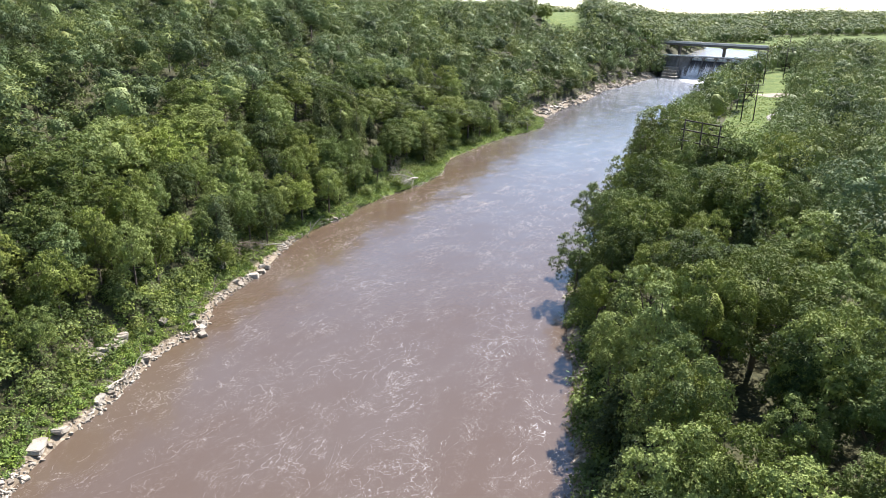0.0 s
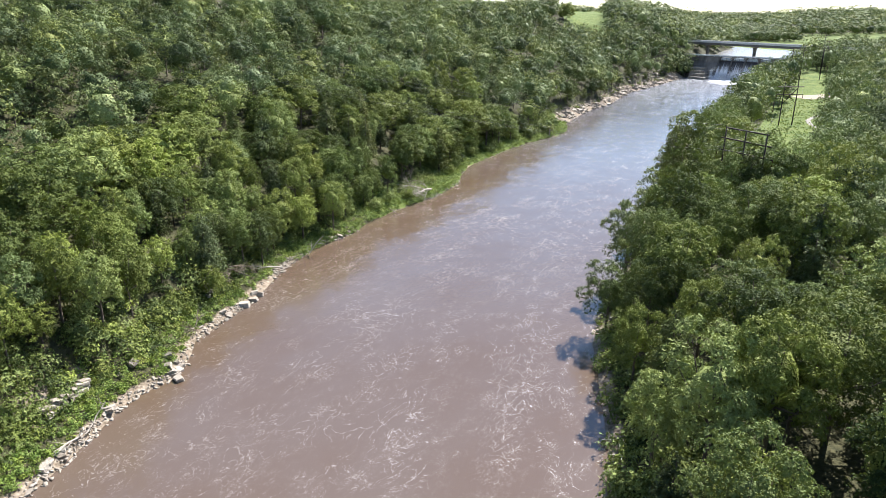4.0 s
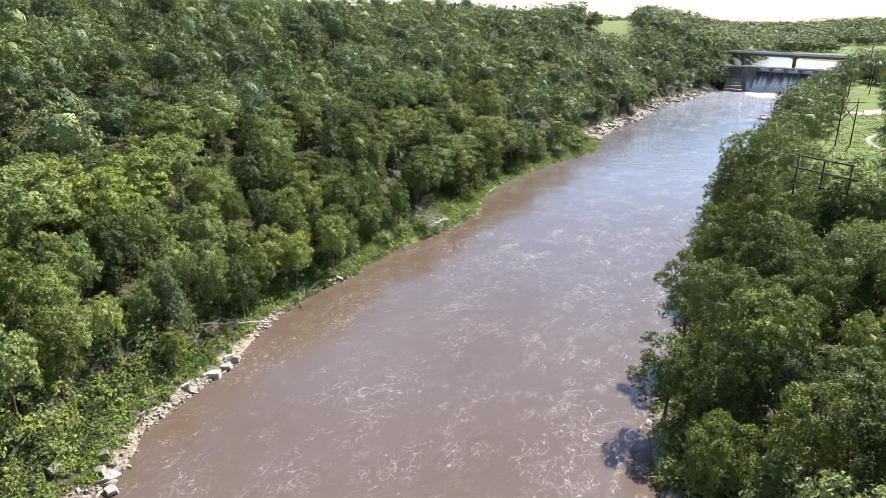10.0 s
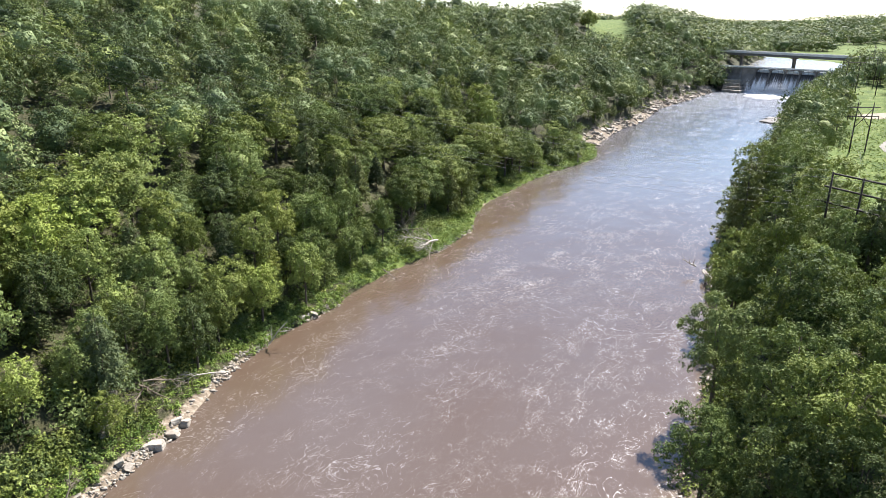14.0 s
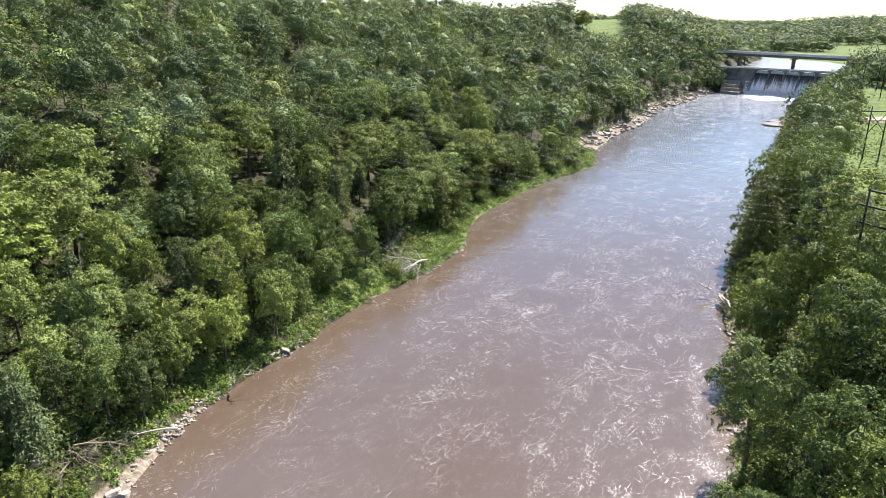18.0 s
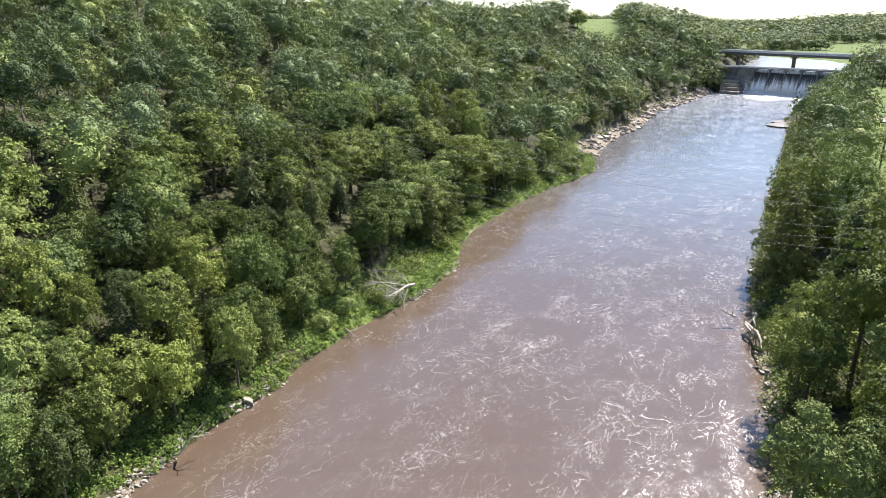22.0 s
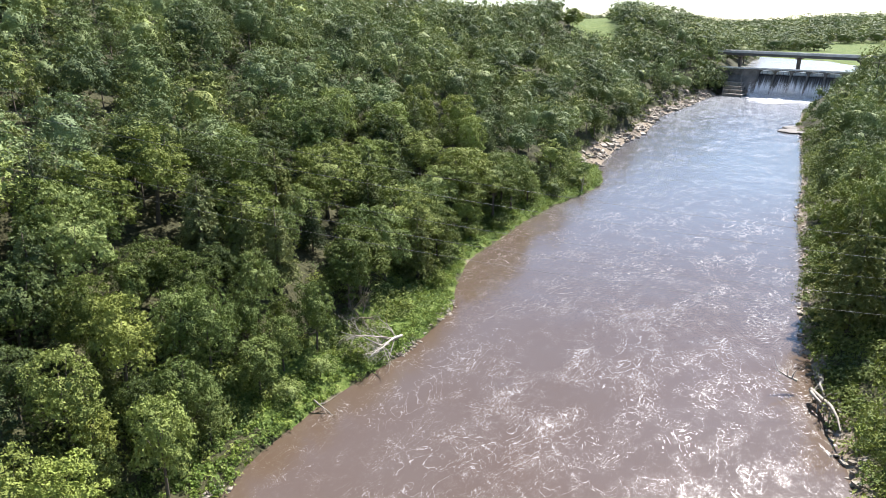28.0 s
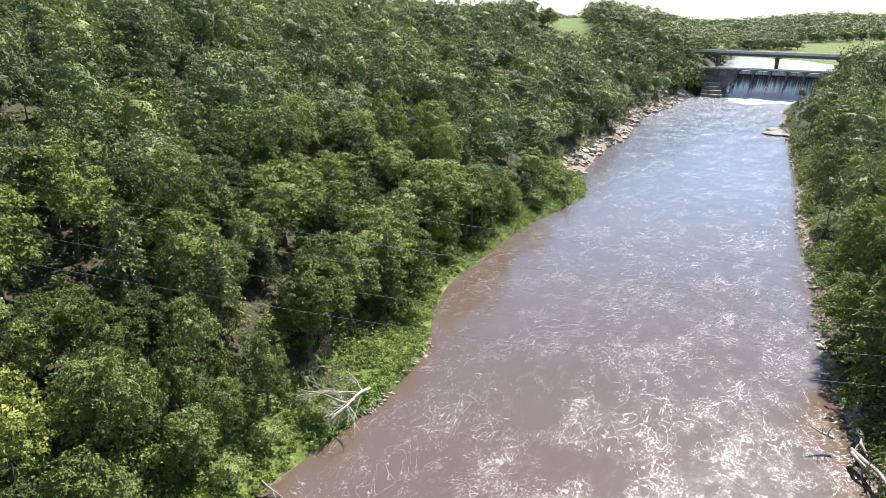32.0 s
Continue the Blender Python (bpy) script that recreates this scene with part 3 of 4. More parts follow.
for i in range(3):
    c = cedar_crown(rng, 10, 2.9 + 0.35 * i, 4200, 0.50)
    CEDARS.append(tree("cedar_tree", "dark olive cedar with shaggy drooping sprays", c, tube([(0, 0, -0.8), (0, 0, 5), (0.1, 0, 9)], [0.24, 0.14, 0.03]), CEDAR))

# the same trees farther off, with fewer and larger sprays: lobes, lobe size, blades, blade size
FAR_KINDS = []
for lobes, lobe, blades, size in ((25, (0.20, 0.34), 1500, 0.38), (24, (0.21, 0.35), 1050, 0.44), (22, (0.22, 0.37), 620, 0.56), (15, (0.26, 0.42), 340, 0.75), (10, (0.30, 0.46), 90, 1.2)):
    kinds = []
    for i in range(6):
        r, low = 3.3 + 0.3 * (i % 3), 0.12 if lobes > 18 else -0.12
        c, cen = broad_crown(rng, 10, r, low, lobes, blades, size, lobe, 6)
        kinds.append((*with_core(rng, c, cen, 10, r, low, 0.58 if lobes > 18 else 0.66, lobes < 18), *tube([(0, 0, -0.8), (0, 0, 4)], [0.2, 0.1], 4)))
    FAR_KINDS.append(kinds)
FAR_CEDAR = cedar_crown(rng, 10, 2.9, 462, 1.0)[0]

# where trees stand
rng = np.random.default_rng(23)


def lattice(x0, x1, y0, y1, step):
    xs, ys = np.meshgrid(np.arange(x0, x1, step), np.arange(y0, y1, step))
    return np.stack([xs.ravel(), ys.ravel()], 1) + rng.uniform(-0.42, 0.42, (xs.size, 2)) * step


def in_view(p, margin=10):
    """Keeps the plan to the wedge of valley that lies ahead of the start of the flight."""
    return (np.abs(p[:, 0]) < (p[:, 1] + 60) * 0.655 + margin) & (p[:, 1] > -48)


pts = np.concatenate([lattice(-200, 60, -48, 230, 6.8), lattice(-330, 175, 230, 545, 7.4)])
dl = along(LEFT_BANK, pts[:, 1]) - pts[:, 0]
edge = np.interp(pts[:, 1], [-50, 20, 50, 62, 80, 118, 123, 132, 137, 150, 158, 164, 178, 186, 215, 232, 245, 275, 290, 400, 440, 470, 490], [7.5, 7.5, 8, 5.5, 2.6, 2.2, 6, 6, 12, 12, 9, 4.5, 4.5, 8, 4.5, 5, 11, 10, 6.5, 6.5, 8, 7, 3.5])
cut = (np.abs(pts[:, 1] - 156 + (pts[:, 0] + 60) * 0.06) < 5.0) & (pts[:, 0] < -56)
ok = in_view(pts) & (dl > edge) & (dl < 155) & ~cut
young = (dl < 24) & (pts[:, 1] < 140)
left_wood = pts[ok & ~young]
pts = lattice(-120, 0, -48, 140, 4.9)
dl = along(LEFT_BANK, pts[:, 1]) - pts[:, 0]
shore_wood = pts[in_view(pts) & (dl > np.interp(pts[:, 1], [-50, 20, 50, 62, 80, 118, 123, 132, 140], [7.5, 7.5, 8, 5.5, 2.6, 2.2, 6, 6, 9])) & (dl < 25)]
pts = np.concatenate([lattice(8, 130, -48, 130, 8.3), lattice(40, 420, 130, 520, 8.2)])
dr = pts[:, 0] - along(RIGHT_BANK, pts[:, 1])
lane = pts[:, 0] - along(LANE, pts[:, 1])
clear = ((lane > np.interp(pts[:, 1], [150, 180, 250, 270], [-7.5, -13, -13, -7.5])) & (lane < 13) & (pts[:, 1] > 118) & (pts[:, 1] < 415)) | ((np.abs(pts[:, 0] - 176) < 16) & (np.abs(pts[:, 1] - 306) < 14))
clear |= (np.abs(pts[:, 0] - 246) < 26) & (np.abs(pts[:, 1] - 318) < 32)
clear |= (np.abs(pts[:, 0] - np.interp(pts[:, 1], [205, 222, 232, 250, 262, 300], [137, 134, 134, 145, 155, 168])) < 4.5) & (pts[:, 1] > 205) & (pts[:, 1] < 238)
clear |= (pts[:, 1] > 428) & (dr < 16)
clear |= (np.abs(pts[:, 1] - 126) < 13) & (dr < 11)
ok = in_view(pts) & (dr > np.interp(pts[:, 1], [0, 100, 140, 180], [0.2, 0.6, 2.4, 5.0])) & ~clear & (dr < 230)
right_wood = pts[ok]
pts = lattice(-300, 400, 480, 1000, 11.0)
dl, dr = along(LEFT_BANK, pts[:, 1]) - pts[:, 0], pts[:, 0] - along(RIGHT_BANK, pts[:, 1])
slope_x = pts[:, 0] / (pts[:, 1] + 53.0)
field = (slope_x > 0.121) & (slope_x < 0.193) & (pts[:, 1] > 525) & (pts[:, 1] < 1000)
far_wood = pts[in_view(pts) & (((dl > 3) & (dl < 170) & ~field & (pts[:, 1] > 540) & (pts[:, 1] < 900)) | ((dr > 25) & (pts[:, 1] < 560) & (pts[:, 0] > 300)) | ((dr > 8) & (pts[:, 1] > 800)))]
pts = lattice(-500, 1200, 1000, 1620, 17.0)
hill_wood = pts[in_view(pts, 60) & (rng.uniform(0, 1, len(pts)) < np.interp(pts[:, 1], [1000, 1300, 1450, 1900], [1, 1, 0.5, 0.2]))]

made = {"broad": 0, "cedar": 0}
stuff = {"v": [], "f": [], "t": [], "tv": [], "tf": []}
cedar_stuff = {"v": [], "f": [], "t": []}
counts = {"v": 0, "tv": 0, "cv": 0}


def place_far(p, h, r, spin, kind, tint):
    v, f, tv, tf = kind
    c, s = math.cos(spin), math.sin(spin)
    rot = np.array(((c * r, -s * r, 0), (s * r, c * r, 0), (0, 0, h)))
    stuff["v"].append(v @ rot.T + p)
    stuff["t"].append(np.full(len(v), tint))
    stuff["f"].append(f + counts["v"])
    counts["v"] += len(v)
    stuff["tv"].append(tv @ rot.T + p)
    stuff["tf"].append(tf + counts["tv"])
    counts["tv"] += len(tv)


def plant(wood, tall, spread, cedar_share, near_y, group):
    z = ground_z(wood[:, 0], wood[:, 1])
    for (x, y), gz in zip(wood, z):
        h = rng.uniform(*tall) * (np.interp(x - along(RIGHT_BANK, y), [0, 14, 26, 27], [0.40, 0.45, 0.6, 1.0]) if x > along(RIGHT_BANK, y) and 330 < y < 455 else 1.0)
        cedar = rng.uniform() < cedar_share
        spin, d = rng.uniform(0, 6.283), math.hypot(x, max(y - 55, 40))
        bank = min(abs(along(LEFT_BANK, y) - x), abs(x - along(RIGHT_BANK, y)))
        s = h / 10
        r = s * rng.uniform(*spread)
        close = y < near_y and bank < 42
        if cedar and close and made["cedar"] < 90:
            t = copy_thing(CEDARS[made["cedar"] % 3], Matrix.Translation((x, y, gz)) @ Matrix.Rotation(spin, 4, "Z") @ Matrix.Diagonal((s * 0.95, s * 0.95, s * 1.05, 1)))
            tagged(t, group="cedars on the banks")
            made["cedar"] += 1
        elif close and made["broad"] < 300:
            kinds = NEAR if (x > 0 and y < 80 and bank < 28) else MID
            t = copy_thing(kinds[int(rng.integers(len(kinds)))], Matrix.Translation((x, y, gz)) @ Matrix.Rotation(spin, 4, "Z") @ Matrix.Diagonal((r, r, s, 1)))
            tagged(t, group="trees on the banks")
            made["broad"] += 1
        elif cedar:
            v = FAR_CEDAR * np.array((s * 0.95, s * 0.95, s * 1.05)) + (x, y, gz)
            cedar_stuff["v"].append(v)
            cedar_stuff["t"].append(np.full(len(v), rng.uniform()))
            cedar_stuff["f"].append(np.arange(len(v)).reshape(-1, 3) + counts["cv"])
            counts["cv"] += len(v)
        else:
            level = 3 if near_y == -999 else 0 if d < 125 else 1 if d < 225 else 2 if d < 420 else 3 if y < 1000 else 4
            place_far(np.array((x, y, gz)), s, r, spin, FAR_KINDS[level][int(rng.integers(6))], rng.uniform())


plant(right_wood[np.argsort(right_wood[:, 1])], (10.0, 18.0), (0.74, 1.02), 0.12, 190, "right")
plant(shore_wood[np.argsort(shore_wood[:, 1])], (5.5, 11.5), (0.70, 1.0), 0.16, 235, "shore")
plant(left_wood[np.argsort(left_wood[:, 1])], (7.5, 14.5), (0.85, 1.25), 0.28, 235, "left")
plant(np.array([(171.5, 505.0), (168.0, 501.0), (173.0, 508.5), (167.0, 508.0), (241.0, 469.0), (246.5, 474.0), (250.0, 465.0), (256.0, 470.0), (258.0, 459.0), (264.0, 464.0)]), (14.5, 17.0), (0.9, 1.1), 0.0, 0, "dam")
plant(far_wood, (11, 17), (1.2, 1.7), 0.05, 0, "far")
pts = lattice(-150, 130, -130, 130, 9.5)
dl, dr = along(LEFT_BANK, pts[:, 1]) - pts[:, 0], pts[:, 0] - along(RIGHT_BANK, pts[:, 1])
side_wood = pts[~in_view(pts) & (((dl > 8) & (dl < 75)) | ((dr > 4) & (dr < 70)))]
plant(side_wood, (9, 16), (0.95, 1.4), 0.1, -999, "side")
plant(hill_wood, (13, 19), (1.35, 1.9), 0.0, 0, "hills")
for k in NEAR + MID + CEDARS:
    for o in list(k.children):
        bpy.data.objects.remove(o)
    bpy.data.objects.remove(k)
wood = new("woodland", mesh_of("woodland", np.concatenate(stuff["v"]), np.concatenate(stuff["f"]), HAZED_LEAF, False, {"tint": np.concatenate(stuff["t"])}))
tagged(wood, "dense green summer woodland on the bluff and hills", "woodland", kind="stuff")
under(new("trunks", mesh_of("trunks", np.concatenate(stuff["tv"]), np.concatenate(stuff["tf"]), BARK)), wood)["kind"] = "stuff"
cw = new("cedar_wood", mesh_of("cedar_wood", np.concatenate(cedar_stuff["v"]), np.concatenate(cedar_stuff["f"]), CEDAR, False, {"tint": np.concatenate(cedar_stuff["t"])}))
tagged(cw, "olive cedars scattered through the bluff woodland", "cedar wood", kind="stuff")

# the lone tree on the field's edge
c, cen = broad_crown(rng, 10, 3.6, 0.10, 60, 2400, 0.85)
lone = tree("tree", "lone round dark green tree at the field's edge", c, broad_trunk(rng, 10, cen), LEAF)
lone.matrix_world = Matrix.Translation((87, 572, float(ground_z(87, 572)))) @ Matrix.Diagonal((1.6, 1.6, 1.25, 1))

# ---------------------------------------------------------------- dam
def dam_frame(s, n, z):
    """A place s metres along the dam from its wooded end, n metres downstream."""
    p = DAM_A + DAM_U * s + DAM_N * n
    return Vector((p.x, p.y, z))


DAM_M = Matrix(((DAM_U.x, DAM_N.x, 0, DAM_A.x), (DAM_U.y, DAM_N.y, 0, DAM_A.y), (0, 0, 1, 0), (0, 0, 0, 1)))
dam = tagged(new("dam"), "old weathered concrete dam with five spillway bays pouring white water", "dam")
dam.matrix_world = DAM_M
BAY, FIRST = 9.3, 18.5
part("deck", boxed(-6, 100, -2.6, 1.2, 16.1, 16.6, 0.05), CONCRETE, dam)
part("parapet", boxed(-6, 100, 1.0, 1.3, 16.6, 17.35, 0.03), PALE, dam)
part("parapet", boxed(-6, 100, -2.7, -2.4, 16.6, 17.35, 0.03), PALE, dam)
for i in range(24):
    part("parapet_post", boxed(i * 4.1 - 5.8, i * 4.1 - 5.4, 1.32, 1.40, 16.1, 17.5, 0.02), PALE, dam)


def wall_profile(s0, s1, shape, bm=None):
    """A solid between two places along the dam from its downstream outline (n, z)."""
    bm = bm or bmesh.new()
    a = [bm.verts.new((s0, n, z)) for n, z in shape]
    b = [bm.verts.new((s1, n, z)) for n, z in shape]
    bm.faces.new(a)
    bm.faces.new(list(reversed(b)))
    for i in range(len(shape)):
        j = (i + 1) % len(shape)
        bm.faces.new((a[j], a[i], b[i], b[j]))
    bmesh.ops.recalc_face_normals(bm, faces=bm.faces)
    return bm


SLOPE = [(-4, 12.8), (0, 13.4), (1.2, 12.9), (3.0, 10.3), (6.0, 5.5), (9.0, 0.8), (9.0, -3), (-4, -3)]
WALL = [(-2.4, 16.1), (0.6, 16.1), (1.4, 12.5), (4.0, 8.0), (7.5, 1.0), (7.5, -3), (-2.4, -3)]
BUTTRESS = [(-2.4, 16.1), (1.0, 16.1), (1.6, 14.6), (3.2, 12.0), (7.0, 5.8), (10.2, 0.5), (10.2, -3), (-2.4, -3)]
part("abutment_wall", wall_profile(-8, FIRST - BAY - 0.5, WALL), CONCRETE, dam)
part("abutment_wall", wall_profile(FIRST - BAY + 0.5, FIRST - 0.5, WALL), CONCRETE, dam)
part("abutment_wall", wall_profile(FIRST + BAY * 5 + 0.5, 100, WALL), CONCRETE, dam)
for i in range(7):
    s = FIRST + (i - 1) * BAY
    part("pier", wall_profile(s - 0.5, s + 0.5, BUTTRESS), CONCRETE, dam)
    if 1 <= i <= 6:
        # flared head of the pier under the deck
        part("bracket", wall_profile(s - 1.5, s + 1.5, [(-2, 16.08), (1.1, 16.08), (1.1, 15.6), (-2, 15.6)]), CONCRETE, dam)
        part("bracket", wall_profile(s - 1.0, s + 1.0, [(-1.9, 15.58), (1.2, 15.58), (1.2, 15.0), (-1.9, 15.0)]), CONCRETE, dam)
for i in range(5):
    s0, s1 = FIRST + i * BAY + 0.52, FIRST + (i + 1) * BAY - 0.52
    part("spillway", wall_profile(s0, s1, SLOPE), CONCRETE, dam)
    bm = bmesh.new()
    arc = [(-1.2 + 0.9 * math.cos(a), 14.75 + 1.15 * math.sin(a)) for a in np.linspace(-1.1, 1.1, 7)]
    gate = part("gate", wall_profile(s0 + 0.05, s1 - 0.05, arc + [(n - 0.25, z) for n, z in reversed(arc)], bm), GATE, dam, "raised pale grey steel spillway gate")
    for k in range(3):
        x = s0 + (s1 - s0) * (k + 0.5) / 3
        part("gate_rib", boxed(x - 0.07, x + 0.07, -0.32, -0.18, 13.8, 15.7, 0.02), STEEL, gate)
    # falling sheet
    ns, nz = 26, 18
    t = np.linspace(0, 1, nz)
    line_n = np.interp(t, [0, 0.1, 0.35, 0.7, 1], [0.2, 1.5, 3.3, 6.3, 9.6])
    line_z = np.interp(t, [0, 0.1, 0.35, 0.7, 1], [13.7, 13.1, 10.5, 5.8, 0.9])
    sx = np.linspace(s0 + 0.02, s1 - 0.02, ns)
    V = np.stack([np.repeat(sx[None], nz, 0), line_n[:, None] + 0.18 + 0.10 * np.abs(wavy(sx * 3 + i * 9, sx * 0, 1.0))[None] + 0.25 * t[:, None], np.repeat(line_z[:, None], ns, 1)], -1)
    foam_f = np.repeat((t ** 1.5)[:, None], ns, 1) * (0.75 + 0.25 * wavy(V[..., 0] * 2.2, V[..., 2] * 0.3, 1.0, i))
    under(new("falling_water", mesh_of("falling_water", V.reshape(-1, 3), grid_faces(ns, nz), FALL, True, {"foam": foam_f.ravel()})), dam)

# white water at the foot of the falls: heaped, ragged billows
rng = np.random.default_rng(5)
bs, bn = np.linspace(16, 68, 140), np.linspace(5.5, 30, 60)
BS, BN = np.meshgrid(bs, bn)
heave = np.clip(1 - np.abs(BN - 10.5) / 6.5, 0, 1)
BZ = np.clip((BS - 16) / 5, 0, 1) * 1.2 - 0.95 + heave * (1.9 + 1.1 * wavy(BS, BN, 2.3, 0.3) + 0.7 * wavy(BS, BN, 0.6, 1.3)) + 0.35 * wavy(BS, BN, 0.8, 2.2) - np.clip((BN - 15 - 5 * wavy(BS, BN, 4.0, 0.8)) / 9, 0, 1) * 2.2
boil = new("white_water", mesh_of("white_water", np.stack([BS.ravel(), BN.ravel(), BZ.ravel() + 0.75], 1), grid_faces(len(bs), len(bn)), FOAM, True))
boil.matrix_world = DAM_M
tagged(boil, "churning white water at the foot of the spillway", "white water", kind="stuff")
# spray thrown up by the falls, as fine drops
n = 90000
cs = rng.normal(38, 12, n).clip(17, 66)
c = np.stack([cs, rng.normal(10.8, 1.8, n), 1.2 + rng.exponential(1.0 + 1.2 * (0.6 + wavy(cs, cs * 0, 3.1, 0.5)).clip(0.1), n) % 9.0], 1)
v, f = leaf_quads(rng, c, np.tile((0.0, 0.7, 0.7), (n, 1)), 0.14, 0.4, 0.8)
spray = new("spray", mesh_of("spray", v, f, FOAM))
spray.matrix_world = DAM_M
tagged(spray, "white spray thrown up below the spillway", "spray", kind="stuff")

# stepped ledges beside the falls
steps = tagged(new("stepped_wall"), "pale stepped concrete wing wall beside the spillway", "retaining wall")
steps.matrix_world = DAM_M
for i in range(4):
    bm = boxed(0.5 + i * 0.9, 11.0 + i * 1.4, 3.0, 8.5 + i * 3.4, -2.0, 8.6 - i * 2.05, 0.15)
    bmesh.ops.subdivide_edges(bm, edges=bm.edges, cuts=3, use_grid_fill=True)
    for v in bm.verts:
        v.co += Vector((noise.noise(v.co * 0.5), noise.noise(v.co * 0.5 + Vector((7, 0, 0))), 0.5 * noise.noise(v.co * 0.6 + Vector((0, 9, 0))))) * (0.55 if v.co.z > -1 else 0)
    part("step", bm, LIME, steps)

# ---------------------------------------------------------------- road bridge
BR_A, BR_B = Vector((174.0, 559.0)), Vector((268.0, 446.0))
br_u = (BR_B - BR_A).normalized()
BR_M = Matrix(((br_u.x, br_u.y, 0, BR_A.x), (br_u.y, -br_u.x, 0, BR_A.y), (0, 0, 1, 0), (0, 0, 0, 1)))
span = (BR_B - BR_A).length
bridge = tagged(new("bridge"), "concrete road bridge on tapered piers over the reservoir", "bridge")
bridge.matrix_world = BR_M
part("deck", boxed(0, span, -10, 0, 24.6, 25.1, 0.05), PALE, bridge)
for y0 in (-10.0, -0.35):
    part("railing", boxed(0, span, y0, y0 + 0.35, 25.1, 26.0, 0.04), PALE, bridge)
for k in range(4):
    part("girder", boxed(0, span, -9.6 + k * 2.9, -9.0 + k * 2.9, 23.0, 24.6, 0.03), GIRDER, bridge, "grey-brown girder")
for s in (28.3, 67.4, 104.6):
    bm = bmesh.new()
    a = [bm.verts.new((s + sx * w, y, z)) for z, w, yy in ((10, 0.65, 0.8), (22.0, 0.85, 1.2)) for sx, y in ((-1, -5 - yy), (1, -5 - yy), (1, -5 + yy), (-1, -5 + yy))]
    for q in ((0, 1, 5, 4), (1, 2, 6, 5), (2, 3, 7, 6), (3, 0, 4, 7), (4, 5, 6, 7), (3, 2, 1, 0)):
        bm.faces.new([a[k] for k in q])
    pier = part("pier", bm, CONCRETE, bridge)
    part("pier_cap", boxed(s - 0.9, s + 0.9, -8.8, -1.2, 22.0, 22.7, 0.05), CONCRETE, pier)

# ---------------------------------------------------------------- power line
def pole_thing(name, label, x, y, z, height, parent=None):
    v, f = tube([(0, 0, -1.5), (0, 0, height * 0.5), (0, 0, height)], [0.24, 0.20, 0.15], 6)
    if parent is None:
        root = tagged(new(name), label, "utility pole")
        root.location = (x, y, z)
        return root, under(new("pole", mesh_of("pole", v, f, POLE, True)), root)
    ob = under(new("pole", mesh_of("pole", v, f, POLE, True)), parent)
    ob.location = (x, y, z)
    return parent, ob


def beam(name, a, b, r, mat, parent, sides=4):
    v, f = tube([a, b], [r, r], sides)
    return under(new(name, mesh_of(name, v, f, mat)), parent)


def h_frame(x, y, z, dx, dy, gap, count, height, arms, label, brace=True):
    root = tagged(new("utility_pole"), label, "power pole", "power line supports")
    root.location = (x, y, z)
    u = Vector((dx, dy, 0)).normalized()
    foot = [u * gap * (i - (count - 1) / 2) for i in range(count)]
    for p in foot:
        pole_thing("", "", p.x, p.y, 0, height, root)
    for k, (drop, over) in enumerate(arms):
        a, b = foot[0] - u * over, foot[-1] + u * over
        off = Vector((-u.y, u.x, 0)) * 0.22
        beam("crossarm", a + off + Vector((0, 0, height - drop)), b + off + Vector((0, 0, height - drop)), 0.16, POLE, root)
        for i in range(3):
            q = a + (b - a) * i / 2 + off + Vector((0, 0, height - drop))
            if k == len(arms) - 1:
                beam("insulator", q + Vector((0, 0, -0.15)), q + Vector((0, 0, -1.3)), 0.10, INSULATOR, root, 6)
    if brace:
        for i in range(count - 1):
            p, q = foot[i], foot[i + 1]
            top, low = height - arms[0][0] - 0.4, height - arms[0][0] - 0.4 - gap * 1.1
            beam("brace", p + Vector((0, 0, top)), q + Vector((0, 0, low)), 0.11, POLE, root)
            beam("brace", q + Vector((0, 0, top)), p + Vector((0, 0, low)), 0.11, POLE, root)
    return root


def gz(x, y):
    return float(ground_z(x, y))


g = gz(61, 110.4)
h_frame(61, 110.4, g, 5, -9.2, 5.25, 3, 24.5 - g, [(0.3, 0.3), (2.6, 1.2), (5.2, 2.0)], "dark three-pole wooden power line frame above the trees", False)
g = gz(124.3, 231)
h_frame(124.3, 231, g, 1, 0.15, 5.4, 2, 16.0, [(1.6, 2.6), (4.4, 2.6)], "tall two-pole wooden power frame with crossed braces")
g = gz(181.5, 354)
h_frame(181.5, 354, g, 1, 0.1, 6.0, 2, 19.5, [(1.2, 2.4)], "tall two-pole wooden power frame in the grassy lane")
for x, y, hgt in ((204, 372, 17), (220, 405, 16), (236, 432, 18), (243, 452, 20), (252, 470, 19)):
    root, _ = pole_thing("power_pole", "dark single wooden power pole in the lane", x, y, gz(x, y), hgt)
    tagged(root, group="power poles in the lane")
    beam("crossarm", (-1.6, 0, hgt - 0.9), (1.6, 0.1, hgt - 0.9), 0.1, POLE, root)
x, y = -121.0, 121.0
g = gz(x, y)
h_frame(x, y, g, -0.1, -1, 5.25, 3, 60.0 - g if 60.0 - g > 10 else 12.0, [(0.3, 0.3), (2.6, 1.2)], "dark three-pole wooden power frame on the bluff top", False)


def wire(name, a, b, sag, r=0.014, steps=28):
    pts = [(a[0] + (b[0] - a[0]) * t, a[1] + (b[1] - a[1]) * t, a[2] + (b[2] - a[2]) * t - 4 * sag * t * (1 - t)) for t in np.linspace(0, 1, steps)]
    v, f = tube(pts, [r] * steps, 4)
    return tagged(new(name, mesh_of(name, v, f, WIRE)), "thin bare overhead power cable across the river", "cable", "cables across the river")


